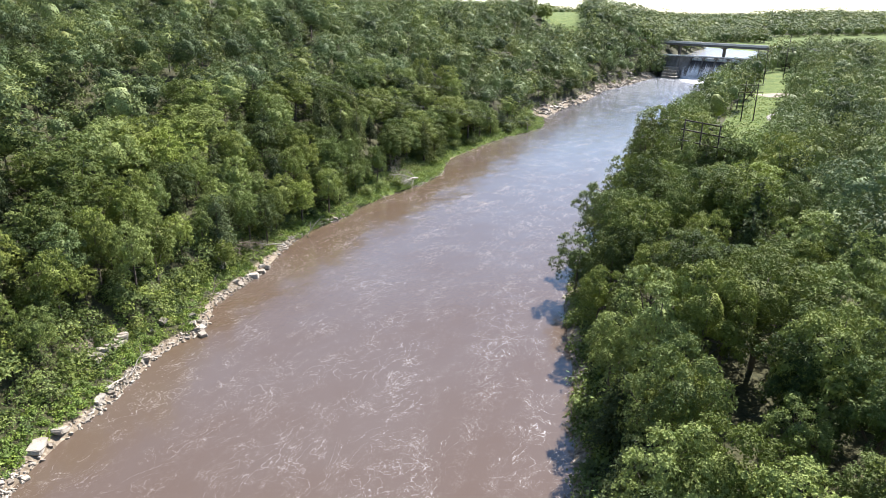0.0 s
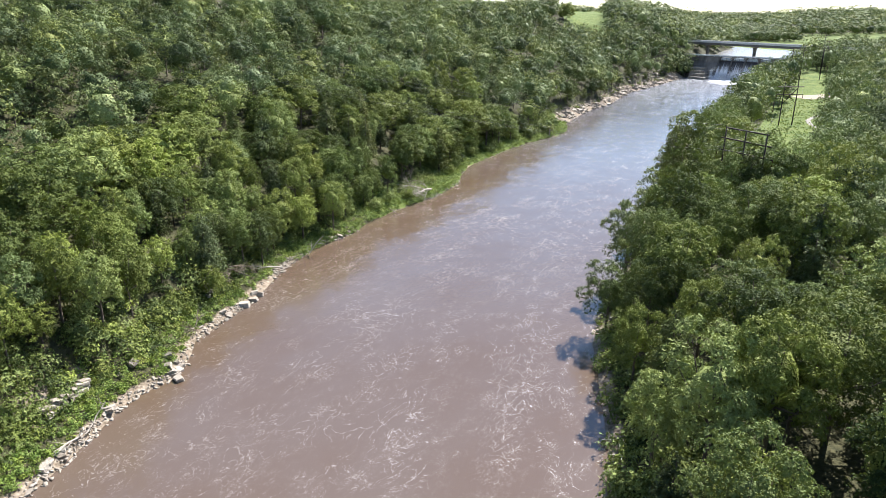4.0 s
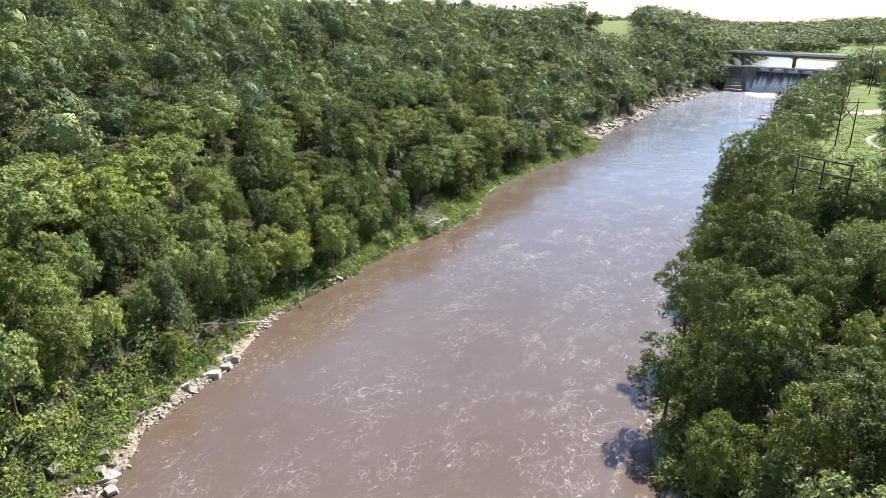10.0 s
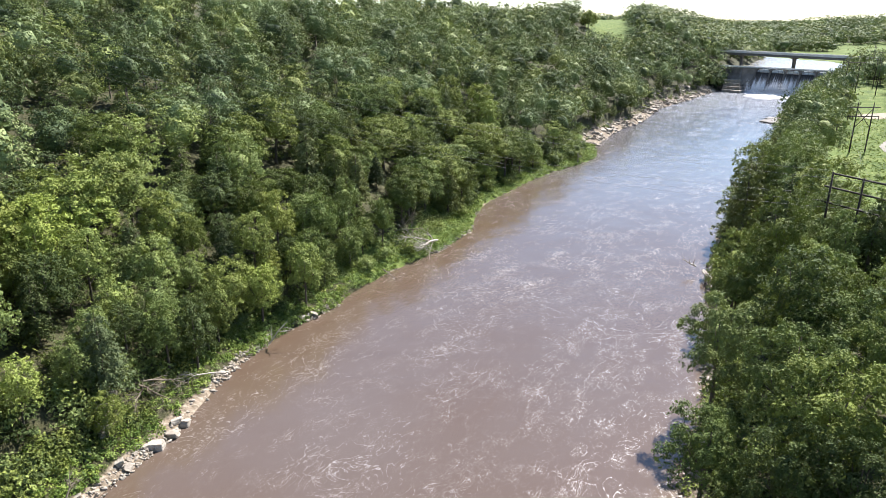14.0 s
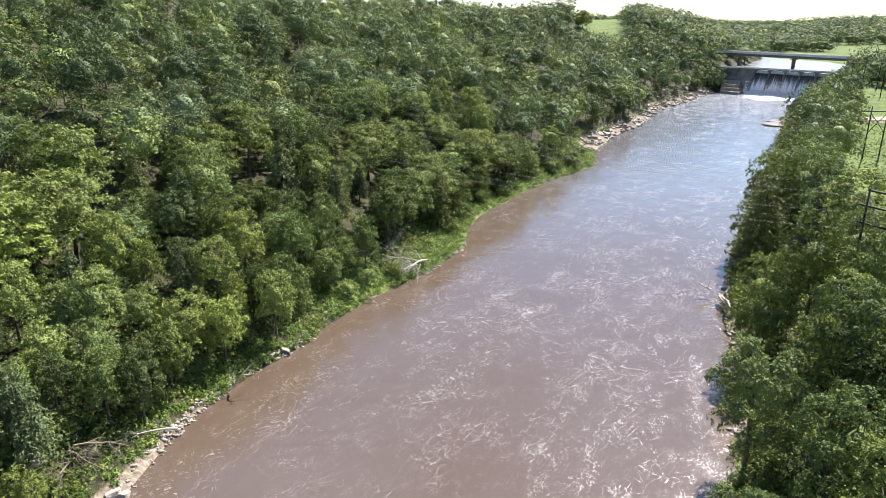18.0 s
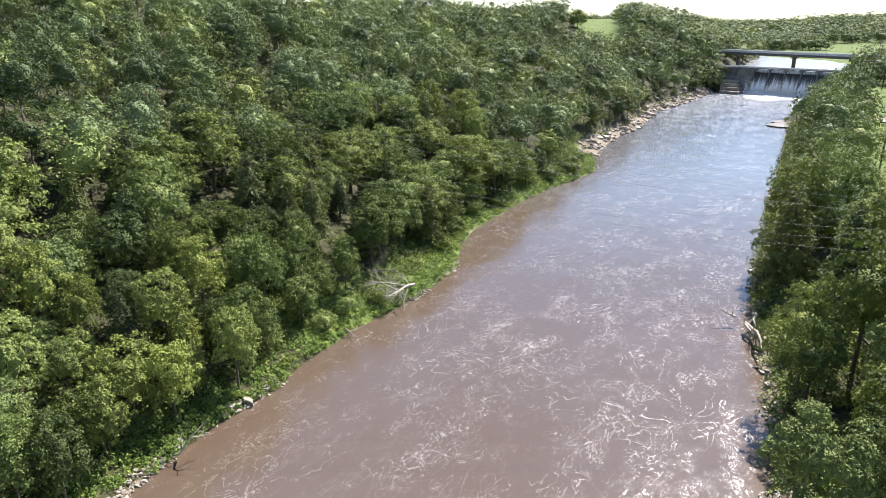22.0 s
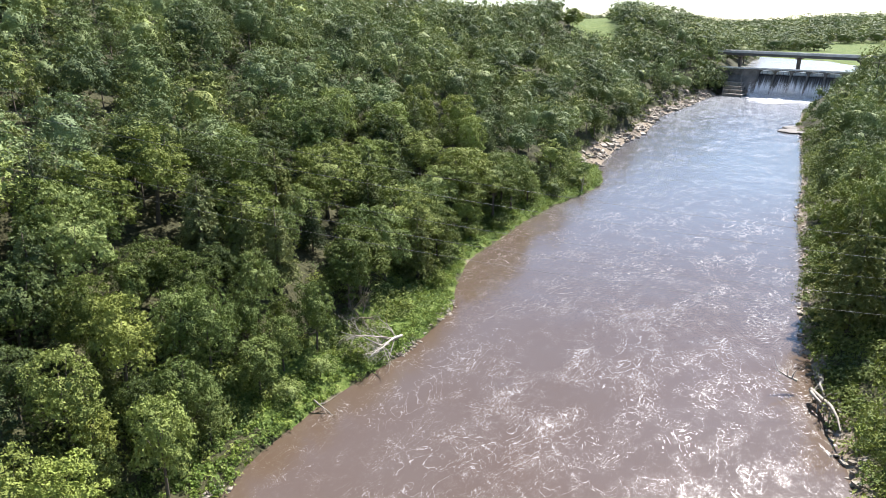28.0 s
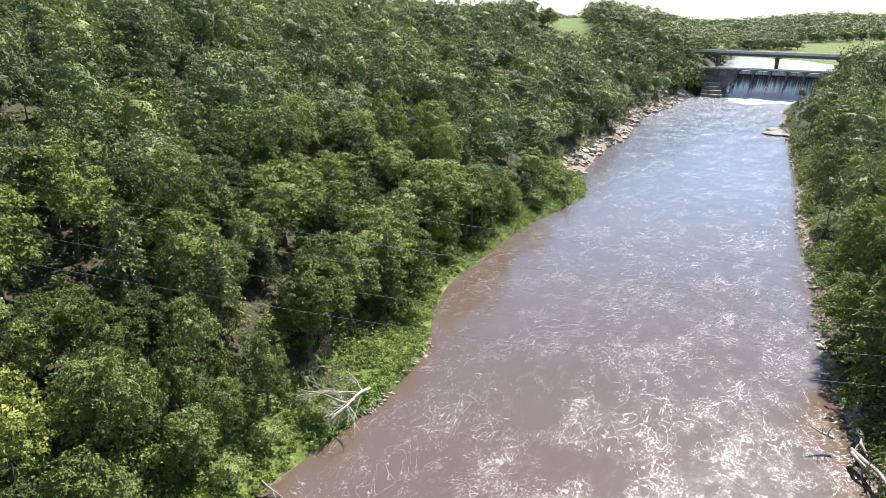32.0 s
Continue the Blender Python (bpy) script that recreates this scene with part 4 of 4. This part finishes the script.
for k, (o, dz, sag) in enumerate(((-6.5, -3.8, 8.0), (0.0, -3.8, 8.3), (6.5, -3.8, 8.0), (-5.2, 0.2, 6.4), (5.2, 0.2, 6.4))):
    wire("power_cable", (61 + 0.48 * -o, 110.4 + 0.88 * o, 24.5 + dz), (-121, 121 + o, 60.0 + dz * 0.6), sag)
for o in (-4.5, 0, 4.5):
    tagged(wire("power_cable", (61 - 0.48 * o, 110.4 + 0.88 * o, 20.5), (124.3 + o, 231, gz(124.3, 231) + 11.0), 2.0), group="cables along the lane")
    tagged(wire("power_cable", (124.3 + o, 231, gz(124.3, 231) + 11.0), (181.5 + o, 354, gz(181.5, 354) + 17.5), 2.0), group="cables along the lane")

# ---------------------------------------------------------------- shore things
def stone_mesh(slab, cuts=2):
    """A broken block: a box with its corners knocked in and its faces uneven."""
    bm = bmesh.new()
    bmesh.ops.create_icosphere(bm, subdivisions=cuts, radius=1.0)
    for v in bm.verts:
        p = v.co.copy()
        q = Vector((abs(c) ** 0.30 * (1 if c > 0 else -1) for c in p))
        q += Vector((0.35 * q.y * math.sin(slab * 2.1), 0.3 * q.x * math.cos(slab * 1.3), 0.25 * q.x * math.sin(slab * 3.7)))
        n = noise.noise(p * 1.3 + Vector((slab * 9, slab * 5, 2)))
        v.co = Vector((q.x * 0.62, q.y * 0.5, q.z * (0.26 if slab % 2 else 0.42))) * (1 + 0.30 * n)
    me = bpy.data.meshes.new("boulder")
    bm.to_mesh(me)
    bm.free()
    me.materials.append(LIME)
    return me


rng = np.random.default_rng(31)
STONES = [stone_mesh(k) for k in range(8)]


def boulder(x, y, size, label="pale broken limestone block on the shore", sink=0.25):
    ob = new("boulder", STONES[int(rng.integers(8))])
    s = size * rng.uniform(0.8, 1.2)
    ob.matrix_world = (Matrix.Translation((x, y, max(gz(x, y), 0.05) + s * (0.35 - sink))) @ Euler((rng.normal(0, 0.2), rng.normal(0, 0.2), rng.uniform(0, 6.28))).to_matrix().to_4x4()
                       @ Matrix.Diagonal((s * rng.uniform(0.8, 1.4), s, s * rng.uniform(0.7, 1.1), 1)))
    return tagged(ob, label, "boulder", "stones along the shore")


def rubble(name, label, spots, sizes, category="stones"):
    """Many small broken stones in one mesh."""
    vs, fs, at = [], [], 0
    kinds = []
    for me in [stone_mesh(k, 1) for k in range(8)]:
        co = np.empty(len(me.vertices) * 3, np.float32)
        me.vertices.foreach_get("co", co)
        fi = np.empty(len(me.loops), np.int32)
        me.loops.foreach_get("vertex_index", fi)
        kinds.append((co.reshape(-1, 3), fi.reshape(-1, 3)))
    z = np.maximum(ground_z(spots[:, 0], spots[:, 1]), 0.0)
    for (x, y), s, g0 in zip(spots, sizes, z):
        v, f = kinds[int(rng.integers(8))]
        e = np.array(Euler((rng.normal(0, 0.3), rng.normal(0, 0.3), rng.uniform(0, 6.28))).to_matrix())
        vs.append((v * (s * rng.uniform(0.8, 1.9), s, s * rng.uniform(0.5, 0.9))) @ e.T + (x, y, g0 + s * 0.08))
        fs.append(f + at)
        at += len(v)
    return tagged(new(name, mesh_of(name, np.concatenate(vs), np.concatenate(fs), LIME)), label, category, kind="stuff")


def shore_spots(n, y0, y1, d0, d1, table=LEFT_BANK, side=-1):
    y = rng.uniform(y0, y1, n * 4)
    y = y[wavy(y, y * 0.0, 3.5, 0.3) + rng.normal(0, 0.25, n * 4) > -0.05]
    y = y[np.arange(n) % len(y)] + rng.normal(0, 0.3, n)
    return np.column_stack([along(table, y) + side * rng.uniform(d0, d1, n), y])


for x, y in shore_spots(120, 2, 108, -0.2, 1.7):
    boulder(x, y, float(rng.choice([0.3, 0.5, 0.85], p=[0.5, 0.35, 0.15])))
for x, y, s in ((-37.0, 44.2, 1.35), (-39.3, 46.5, 1.25), (-40.3, 49.0, 1.1), (-34.6, 71.5, 1.5), (-35.4, 69.0, 1.3), (-34.0, 74.0, 1.0), (-45.2, 17.5, 1.6), (-46.0, 14.0, 1.4), (-43.8, 24, 1.1),
                (-43.5, 45.0, 1.1), (-44.0, 42.5, 0.9)):
    boulder(x, y, s, "large pale limestone slab lying at the water's edge")
for x, y in shore_spots(40, 70, 200, -0.2, 1.5, RIGHT_BANK, 1):
    boulder(x, y, float(rng.uniform(0.4, 0.9)), "brown-grey stone on the shaded shore")
for x, y in shore_spots(60, 300, 500, 0.0, 6.0):
    boulder(x, y, float(rng.uniform(1.0, 2.4)), "broken limestone block on the far rocky shore")
rubble("shore_stones", "strip of pale broken stones along the water", np.concatenate([shore_spots(1100, -10, 112, -0.3, 1.4), shore_spots(160, 140, 162, -0.3, 1.6)]), rng.uniform(0.10, 0.50, 1260) ** 1.3)
rubble("shore_stones", "rough rocky shore below the wooded bluff", np.concatenate([shore_spots(420, 275, 505, -0.6, 8.0), shore_spots(340, 395, 500, 0.0, 13.0)]), rng.uniform(0.5, 1.5, 760))
rubble("shore_stones", "brown stones under the shaded bank trees", shore_spots(300, 60, 330, -0.6, 2.0, RIGHT_BANK, 1), rng.uniform(0.25, 0.7, 300))

# limestone ledges in the foot of the bluff
for x0, y0, z0, n, tall in [(-46.4 - 0.2 * k, 38.6 - k * 1.25, 2.2, 2, 0.8) for k in range(6)] + [(-41.0 - 0.35 * k, 68.6 + k * 1.1, 2.2 + 0.6 * k, 2, 0.9) for k in range(6)] + [(-38.0, 96.0, 2.2, 3, 0.8), (-39.0, 98.0, 2.4, 3, 0.8)]:
    for k in range(n):
        ob = new("ledge", STONES[1 + 2 * (k % 3)])
        ob.matrix_world = (Matrix.Translation((x0 - k * 0.25 + rng.normal(0, 0.15), y0 + rng.normal(0, 0.3), z0 + k * 0.75 * tall)) @ Euler((rng.normal(0, 0.08), 0.1, 1.35 + rng.normal(0, 0.2))).to_matrix().to_4x4()
                           @ Matrix.Diagonal((rng.uniform(0.9, 1.6), rng.uniform(0.8, 1.2), 1.3 * tall, 1)))
        tagged(ob, "pale limestone ledge in the foot of the bluff", "rock ledge", "ledges in the bluff")

# rock shelf on the shaded shore
bm = bmesh.new()
for i, (x, y, rx, ry, z) in enumerate(((150, 353, 8.5, 6, 0.7), (152.5, 344, 7, 6, 0.8), (150, 335, 8, 7, 0.7), (147.5, 326, 7, 6, 0.6), (154, 362, 7, 6, 0.8))):
    r = bmesh.ops.create_icosphere(bm, subdivisions=3, radius=1.0)
    for v in r["verts"]:
        q = v.co.copy()
        k = 1 + 0.28 * noise.noise(q * 1.5 + Vector((i * 3, 0, 0)))
        v.co = Vector((x + q.x * rx * k, y + q.y * ry * k, z * max(-1.0, min(1.0, q.z * 2.4)) + 0.1 * noise.noise(q * 5)))
me = bpy.data.meshes.new("rock_shelf")
bm.to_mesh(me)
bm.free()
me.materials.append(SHELF)
tagged(new("rock_shelf", me), "flat brown rock shelf reaching into the river", "rock shelf")


def bare_tree(rng, start, heading, length, radius, forks, depth=3):
    """Limbs of a dead tree, forking and tapering, as one list of tubes."""
    pieces, d, p, pts, rad = [], np.array(heading, float), np.array(start, float), [], []
    n = 6
    for i in range(n):
        pts.append(p.copy())
        rad.append(radius * (1 - 0.75 * i / (n - 1)))
        d = d + rng.normal(0, 0.16, 3)
        d /= np.linalg.norm(d)
        p = p + d * length / (n - 1)
    pieces.append(tube(pts, rad, 5 if depth < 3 else 6)[0:2])
    if depth > 0:
        for k in range(forks):
            i = int(rng.integers(1, n - 1))
            side = np.cross(d, rng.normal(0, 1, 3))
            side /= np.linalg.norm(side) + 1e-9
            pieces += bare_tree(rng, pts[i], d * 0.6 + side * 0.75, length * rng.uniform(0.35, 0.6), rad[i] * 0.6, forks, depth - 1)
    return pieces


def dead_tree(name, label, spot, limbs, mat, seed):
    r = np.random.default_rng(seed)
    root = tagged(new(name), label, "driftwood")
    root.location = spot
    for k, (start, heading, length, radius, forks, depth) in enumerate(limbs):
        v, f = joined(bare_tree(r, start, heading, length, radius, forks, depth))
        under(new("trunk" if k == 0 else "branch", mesh_of("limb", v, f, mat)), root)
    return root


dead_tree("fallen_tree", "bleached forked tree trunk fallen into the river edge", (46.6, 131.5, 0.5),
          [((1.5, 2.0, 1.2), (-0.75, -0.6, 0.0), 4.5, 0.36, 3, 2), ((-1.2, -1.0, 0.9), (0.05, -1, -0.06), 10.5, 0.36, 3, 2), ((-1.4, -1.5, 0.9), (-0.35, -1, -0.04), 7.0, 0.24, 3, 2), ((-2.0, 1.0, 1.0), (-0.8, 0.5, 0.2), 3.0, 0.2, 3, 1)], DEADWOOD, 3)
dead_tree("fallen_tree", "bleached dead tree lying across the green spit", (-8.5, 140.5, 1.3),
          [((1.6, 3.2, 0.7), (-0.42, -0.9, -0.03), 9.5, 0.22, 5, 3), ((1.0, 2.0, 0.7), (-0.95, -0.3, 0.12), 9.0, 0.13, 5, 3), ((0.0, 0.5, 0.6), (-0.8, -0.7, 0.1), 7.5, 0.12, 5, 3), ((0.6, 1.2, 0.8), (-0.7, -0.2, 0.25), 7.0, 0.11, 5, 3), ((1.0, 1.8, 0.8), (-0.35, 0.7, 0.3), 5.0, 0.12, 4, 2), ((-1.2, -1.0, 0.6), (-0.3, -1.0, 0.1), 5.0, 0.11, 5, 3)], DEADWOOD, 4)
dead_tree("brush_heap", "heap of grey-brown dead brushwood on the bank", (-13.2, 147.2, 3.2),
          [((0, 0, 0), (0.6, -0.5, 0.25), 4.5, 0.12, 6, 3), ((0.5, 0, 0), (-0.6, -0.4, 0.3), 4.5, 0.1, 6, 3), ((0.2, 1.0, 0.3), (0.3, 0.6, 0.3), 4.0, 0.1, 6, 3), ((-1.0, 2.0, 0.8), (0.5, 0.2, 0.5), 4.5, 0.1, 6, 3), ((-1.5, 4.0, 1.5), (0.4, -0.6, 0.5), 4.0, 0.1, 6, 3)], BRUSH, 5)
dead_tree("snag", "dead leaning snag with hanging roots at the water", (-29.2, 95.0, 0.6), [((-0.5, 0, 0), (0.3, -0.3, 1), 4.2, 0.16, 4, 2)], DEADWOOD, 6)
dead_tree("brush_heap", "grey dead treetop hanging on the bluff foot", (-40.0, 75.6, 4.2),
          [((0, 0, 0), (0.75, -0.4, 0.1), 6.0, 0.13, 6, 3), ((0, 1, 0), (0.7, 0.5, 0.1), 5.5, 0.12, 6, 3), ((0.5, -1, -0.5), (0.5, -0.8, -0.05), 4.5, 0.12, 6, 3)], BRUSH, 7)
dead_tree("fallen_tree", "pale dead limb with hanging twigs over the stones", (-33.2, 84.8, 0.9), [((0.4, 0.3, 0.1), (-0.85, -0.5, 0.35), 5.5, 0.16, 5, 3)], DEADWOOD, 17)
dead_tree("brush_heap", "grey dead brush on the stony shore", (-39.6, 57.5, 1.4), [((0, 0, 0), (0.4, -0.5, 0.5), 3.2, 0.1, 6, 3), ((0, 0.5, 0), (-0.2, 0.6, 0.5), 2.8, 0.1, 6, 3)], BRUSH, 8)
dead_tree("driftwood", "heap of pale driftwood on the stones", (-42.6, 30.4, 0.6), [((0, 0, 0), (0.25, 0.9, 0.12), 4.5, 0.13, 4, 2), ((-0.3, 0, 0.1), (-0.2, -0.9, 0.1), 5.0, 0.12, 4, 2), ((-0.8, 1, 0.2), (0.6, -0.6, 0.15), 3.0, 0.1, 4, 2)], DEADWOOD, 18)
dead_tree("fallen_tree", "bare root hanging over the water", (-15.5, 127.0, 1.2), [((-1, 0, 0), (0.8, -0.5, -0.1), 3.8, 0.12, 4, 2)], DEADWOOD, 9)
dead_tree("snag", "pale broken snag on the green spit", (36.0, 238.0, 1.0), [((0, 0, 0), (0.1, -0.2, 1), 4.5, 0.2, 3, 2)], DEADWOOD, 10)
dead_tree("driftwood", "pale driftwood lodged under the trees", (19.8, 31.5, 0.4), [((0, 0, 0), (-0.2, -1, 0.15), 4.5, 0.18, 3, 2), ((0.5, 1, 0), (-0.6, -0.6, 0.3), 3.5, 0.12, 3, 2)], DEADWOOD, 12)
dead_tree("driftwood", "pale driftwood tangle on the shaded shore", (49.5, 120.0, 0.9), [((0, 0, 0), (-0.4, -1, 0.25), 4.5, 0.14, 5, 2)], DEADWOOD, 13)

# ---------------------------------------------------------------- bank plants
def tufts(name, label, spots, height, leaves, size, mat, category):
    r = np.random.default_rng(len(spots))
    k = len(spots)
    z = ground_z(spots[:, 0], spots[:, 1])
    hh = r.uniform(0.6, 1.25, k) * height
    c = np.repeat(np.column_stack([spots, z]), leaves, 0)
    d = r.normal(0, 1, (k * leaves, 3))
    d[:, 2] = np.abs(d[:, 2])
    d /= np.linalg.norm(d, axis=1)[:, None]
    rad = np.repeat(hh, leaves)[:, None] * r.uniform(0.35, 1.0, (k * leaves, 1))
    v, f = leaf_quads(r, c + d * rad * np.array((1.0, 1.0, 0.85)), d, size, 0.4)
    return tagged(new(name, mesh_of(name, v, f, mat, False, {"tint": np.repeat(r.uniform(0, 1, k), leaves * 3)})), label, category, kind="stuff")


rng = np.random.default_rng(41)


def bank_spots(y0, y1, d0, d1, n, table=LEFT_BANK, side=-1):
    y = rng.uniform(y0, y1, n)
    return np.column_stack([along(table, y) + side * rng.uniform(d0, d1, n), y])


tufts("weeds", "lush bright green weeds on the sunny river spit", np.concatenate([bank_spots(138, 275, 0.5, 10.5, 2300), bank_spots(92, 140, 0.3, 7, 600)]), 0.85, 30, 0.36, WEED, "weeds")
tufts("weeds", "green weeds and low bushes on the stony bank", bank_spots(-5, 108, 1.5, 8.5, 1300), 0.85, 46, 0.32, WEED, "weeds")
tufts("undergrowth", "low green bushes along the water", np.concatenate([bank_spots(0, 130, 4.5, 10, 260), bank_spots(140, 280, 6, 13, 240), bank_spots(275, 480, 5, 12, 140)]), 1.9, 90, 0.42, LEAF, "bushes")
tufts("undergrowth", "low green bushes under the bank trees", np.concatenate([bank_spots(-20, 200, 0.3, 5, 260, RIGHT_BANK, 1), bank_spots(200, 440, 0.5, 6, 160, RIGHT_BANK, 1)]), 1.8, 80, 0.48, LEAF, "bushes")
tufts("undergrowth", "dense leafy thicket at the foot of the bluff wood", np.concatenate([bank_spots(0, 130, 6, 15, 330), bank_spots(120, 290, 10, 18, 260)]), 2.6, 170, 0.50, LEAF, "thicket")
tufts("undergrowth", "dense leafy thicket under the bank trees", np.concatenate([bank_spots(-10, 150, 1.0, 12, 330, RIGHT_BANK, 1), bank_spots(150, 330, 1.5, 10, 160, RIGHT_BANK, 1)]), 2.7, 150, 0.54, LEAF, "thicket")
yy = rng.uniform(118, 300, 1700)
tufts("grass_tufts", "rough grass tufts and low weeds along the lane", np.column_stack([along(LANE, yy) + rng.uniform(-9, 14, 1700), yy]), 0.42, 16, 0.34, WEED, "grass")


def bush(x, y, h, label):
    r = np.random.default_rng(int(abs(x) * 31 + y * 7))
    c, cen = broad_crown(r, h, h * 0.62, 0.0, 16, 900, 0.26, (0.24, 0.42), 9)
    root = tagged(new("bush"), label, "bush", "bushes on the spit")
    root.location = (x, y, float(ground_z(x, y)) - 0.1)
    under(new("foliage", mesh_of("foliage", *with_core(r, c, cen, h, h * 0.62, 0.0, 0.66), LEAF)), root)
    under(new("stem", mesh_of("stem", *broad_trunk(r, h, cen, 0.06, 4), BARK, True)), root)


for k in range(34):
    y = 172 + k * 2.65
    y += rng.uniform(-1.5, 1.5)
    if 208 < y < 222:
        continue
    bush(float(along(LEFT_BANK, y)) - rng.uniform(2.2, 8.5), y, rng.uniform(1.6, 4.2), "leafy green bush among the weeds of the river spit")
for y, off, h in ((127.0, 3.5, 2.6), (133.0, 4.5, 3.2), (137.5, 3.2, 2.4), (166.0, 3.2, 2.8)):
    bush(float(along(LEFT_BANK, y)) - off, y, h, "rounded green bush beside the dead branches on the bank")
yy = rng.uniform(60, 330, 1500)
tufts("undergrowth", "leafy scrub filling the gaps between the bluff trees", np.column_stack([along(LEFT_BANK, yy) - rng.uniform(14, 125, 1500), yy]), 2.2, 46, 0.62, LEAF, "bushes")
xx = rng.uniform(-150, -52, 420)
tufts("undergrowth", "low scrub under the power cables", np.column_stack([xx, 156 - (xx + 60) * 0.06 + rng.uniform(-7, 7, 420)]), 1.7, 50, 0.6, LEAF, "bushes")
tufts("undergrowth", "leafy branch tip reaching over the water", np.array([(22.0, 74.5), (23.4, 74.0), (25.0, 73.5)]), 1.1, 160, 0.36, LEAF, "bushes")

# ---------------------------------------------------------------- car park, path and cars
def sheet(name, label, category, pts, width, mat, lift=0.06):
    v, k = [], len(pts)
    for i, (x, y) in enumerate(pts):
        a, b = Vector(pts[max(i - 1, 0)]), Vector(pts[min(i + 1, k - 1)])
        t = (b - a).normalized()
        s = Vector((-t.y, t.x))
        for o in np.linspace(-0.5, 0.5, 5):
            q = Vector((x, y)) + s * o * width
            v.append((q.x, q.y, gz(q.x, q.y) + lift))
    me = mesh_of(name, v, grid_faces(5, k), mat, True)
    return tagged(new(name, me), label, category, kind="structure")


sheet("pavement", "pale curving footpath through the grass", "path", [(np.interp(t, range(8), (140, 136, 134, 134, 137, 143, 153, 166)) , np.interp(t, range(8), (212, 217, 223, 231, 240, 248, 257, 268))) for t in np.linspace(0, 7, 36)], 1.7, PAVING, 0.12)
sheet("gravel_ground", "pale gravel car park at the end of the lane", "car park", [(162, 304), (168, 305), (174, 306.5), (180, 308), (187, 309)], 15, GRAVEL, 0.10)


def car(x, y, turn, paint, label):
    root = tagged(new("car"), label, "car", "parked cars")
    root.matrix_world = pose(x, y, gz(x, y) + 0.1, 0, 0, turn)
    bm = bmesh.new()
    outline = [(-2.25, 0.35), (-2.3, 0.85), (-2.1, 1.0), (2.1, 0.98), (2.3, 0.75), (2.25, 0.35)]
    cabin = [(-2.0, 0.99), (-1.6, 1.55), (0.5, 1.58), (1.2, 0.99)]

    def extrude(shape, w0, w1):
        b = bmesh.new()
        p = [b.verts.new((n, -w0 if z < 1.2 else -w1, z)) for n, z in shape]
        q = [b.verts.new((n, w0 if z < 1.2 else w1, z)) for n, z in shape]
        b.faces.new(p)
        b.faces.new(list(reversed(q)))
        for i in range(len(shape)):
            j = (i + 1) % len(shape)
            b.faces.new((p[j], p[i], q[i], q[j]))
        bmesh.ops.recalc_face_normals(b, faces=b.faces)
        return b
    bm.free()
    part("body", extrude(outline, 0.9, 0.9), paint, root)
    part("cabin", extrude(cabin, 0.82, 0.66), GLASS, root, "dark tinted windows")
    part("roof", boxed(-1.55, 0.45, -0.64, 0.64, 1.575, 1.62, 0.02), paint, root)
    for sx in (-1.4, 1.4):
        for sy in (-0.82, 0.82):
            v, f = tube([(sx, sy - 0.1, 0.33), (sx, sy + 0.1, 0.33)], [0.33, 0.33], 12)
            under(new("wheel", mesh_of("wheel", v, f, RUBBER)), root)


car(181, 311, 20, CARBLUE, "dark blue car parked on the gravel")
car(183.5, 313.5, 25, CARPAINT, "white car parked on the gravel")
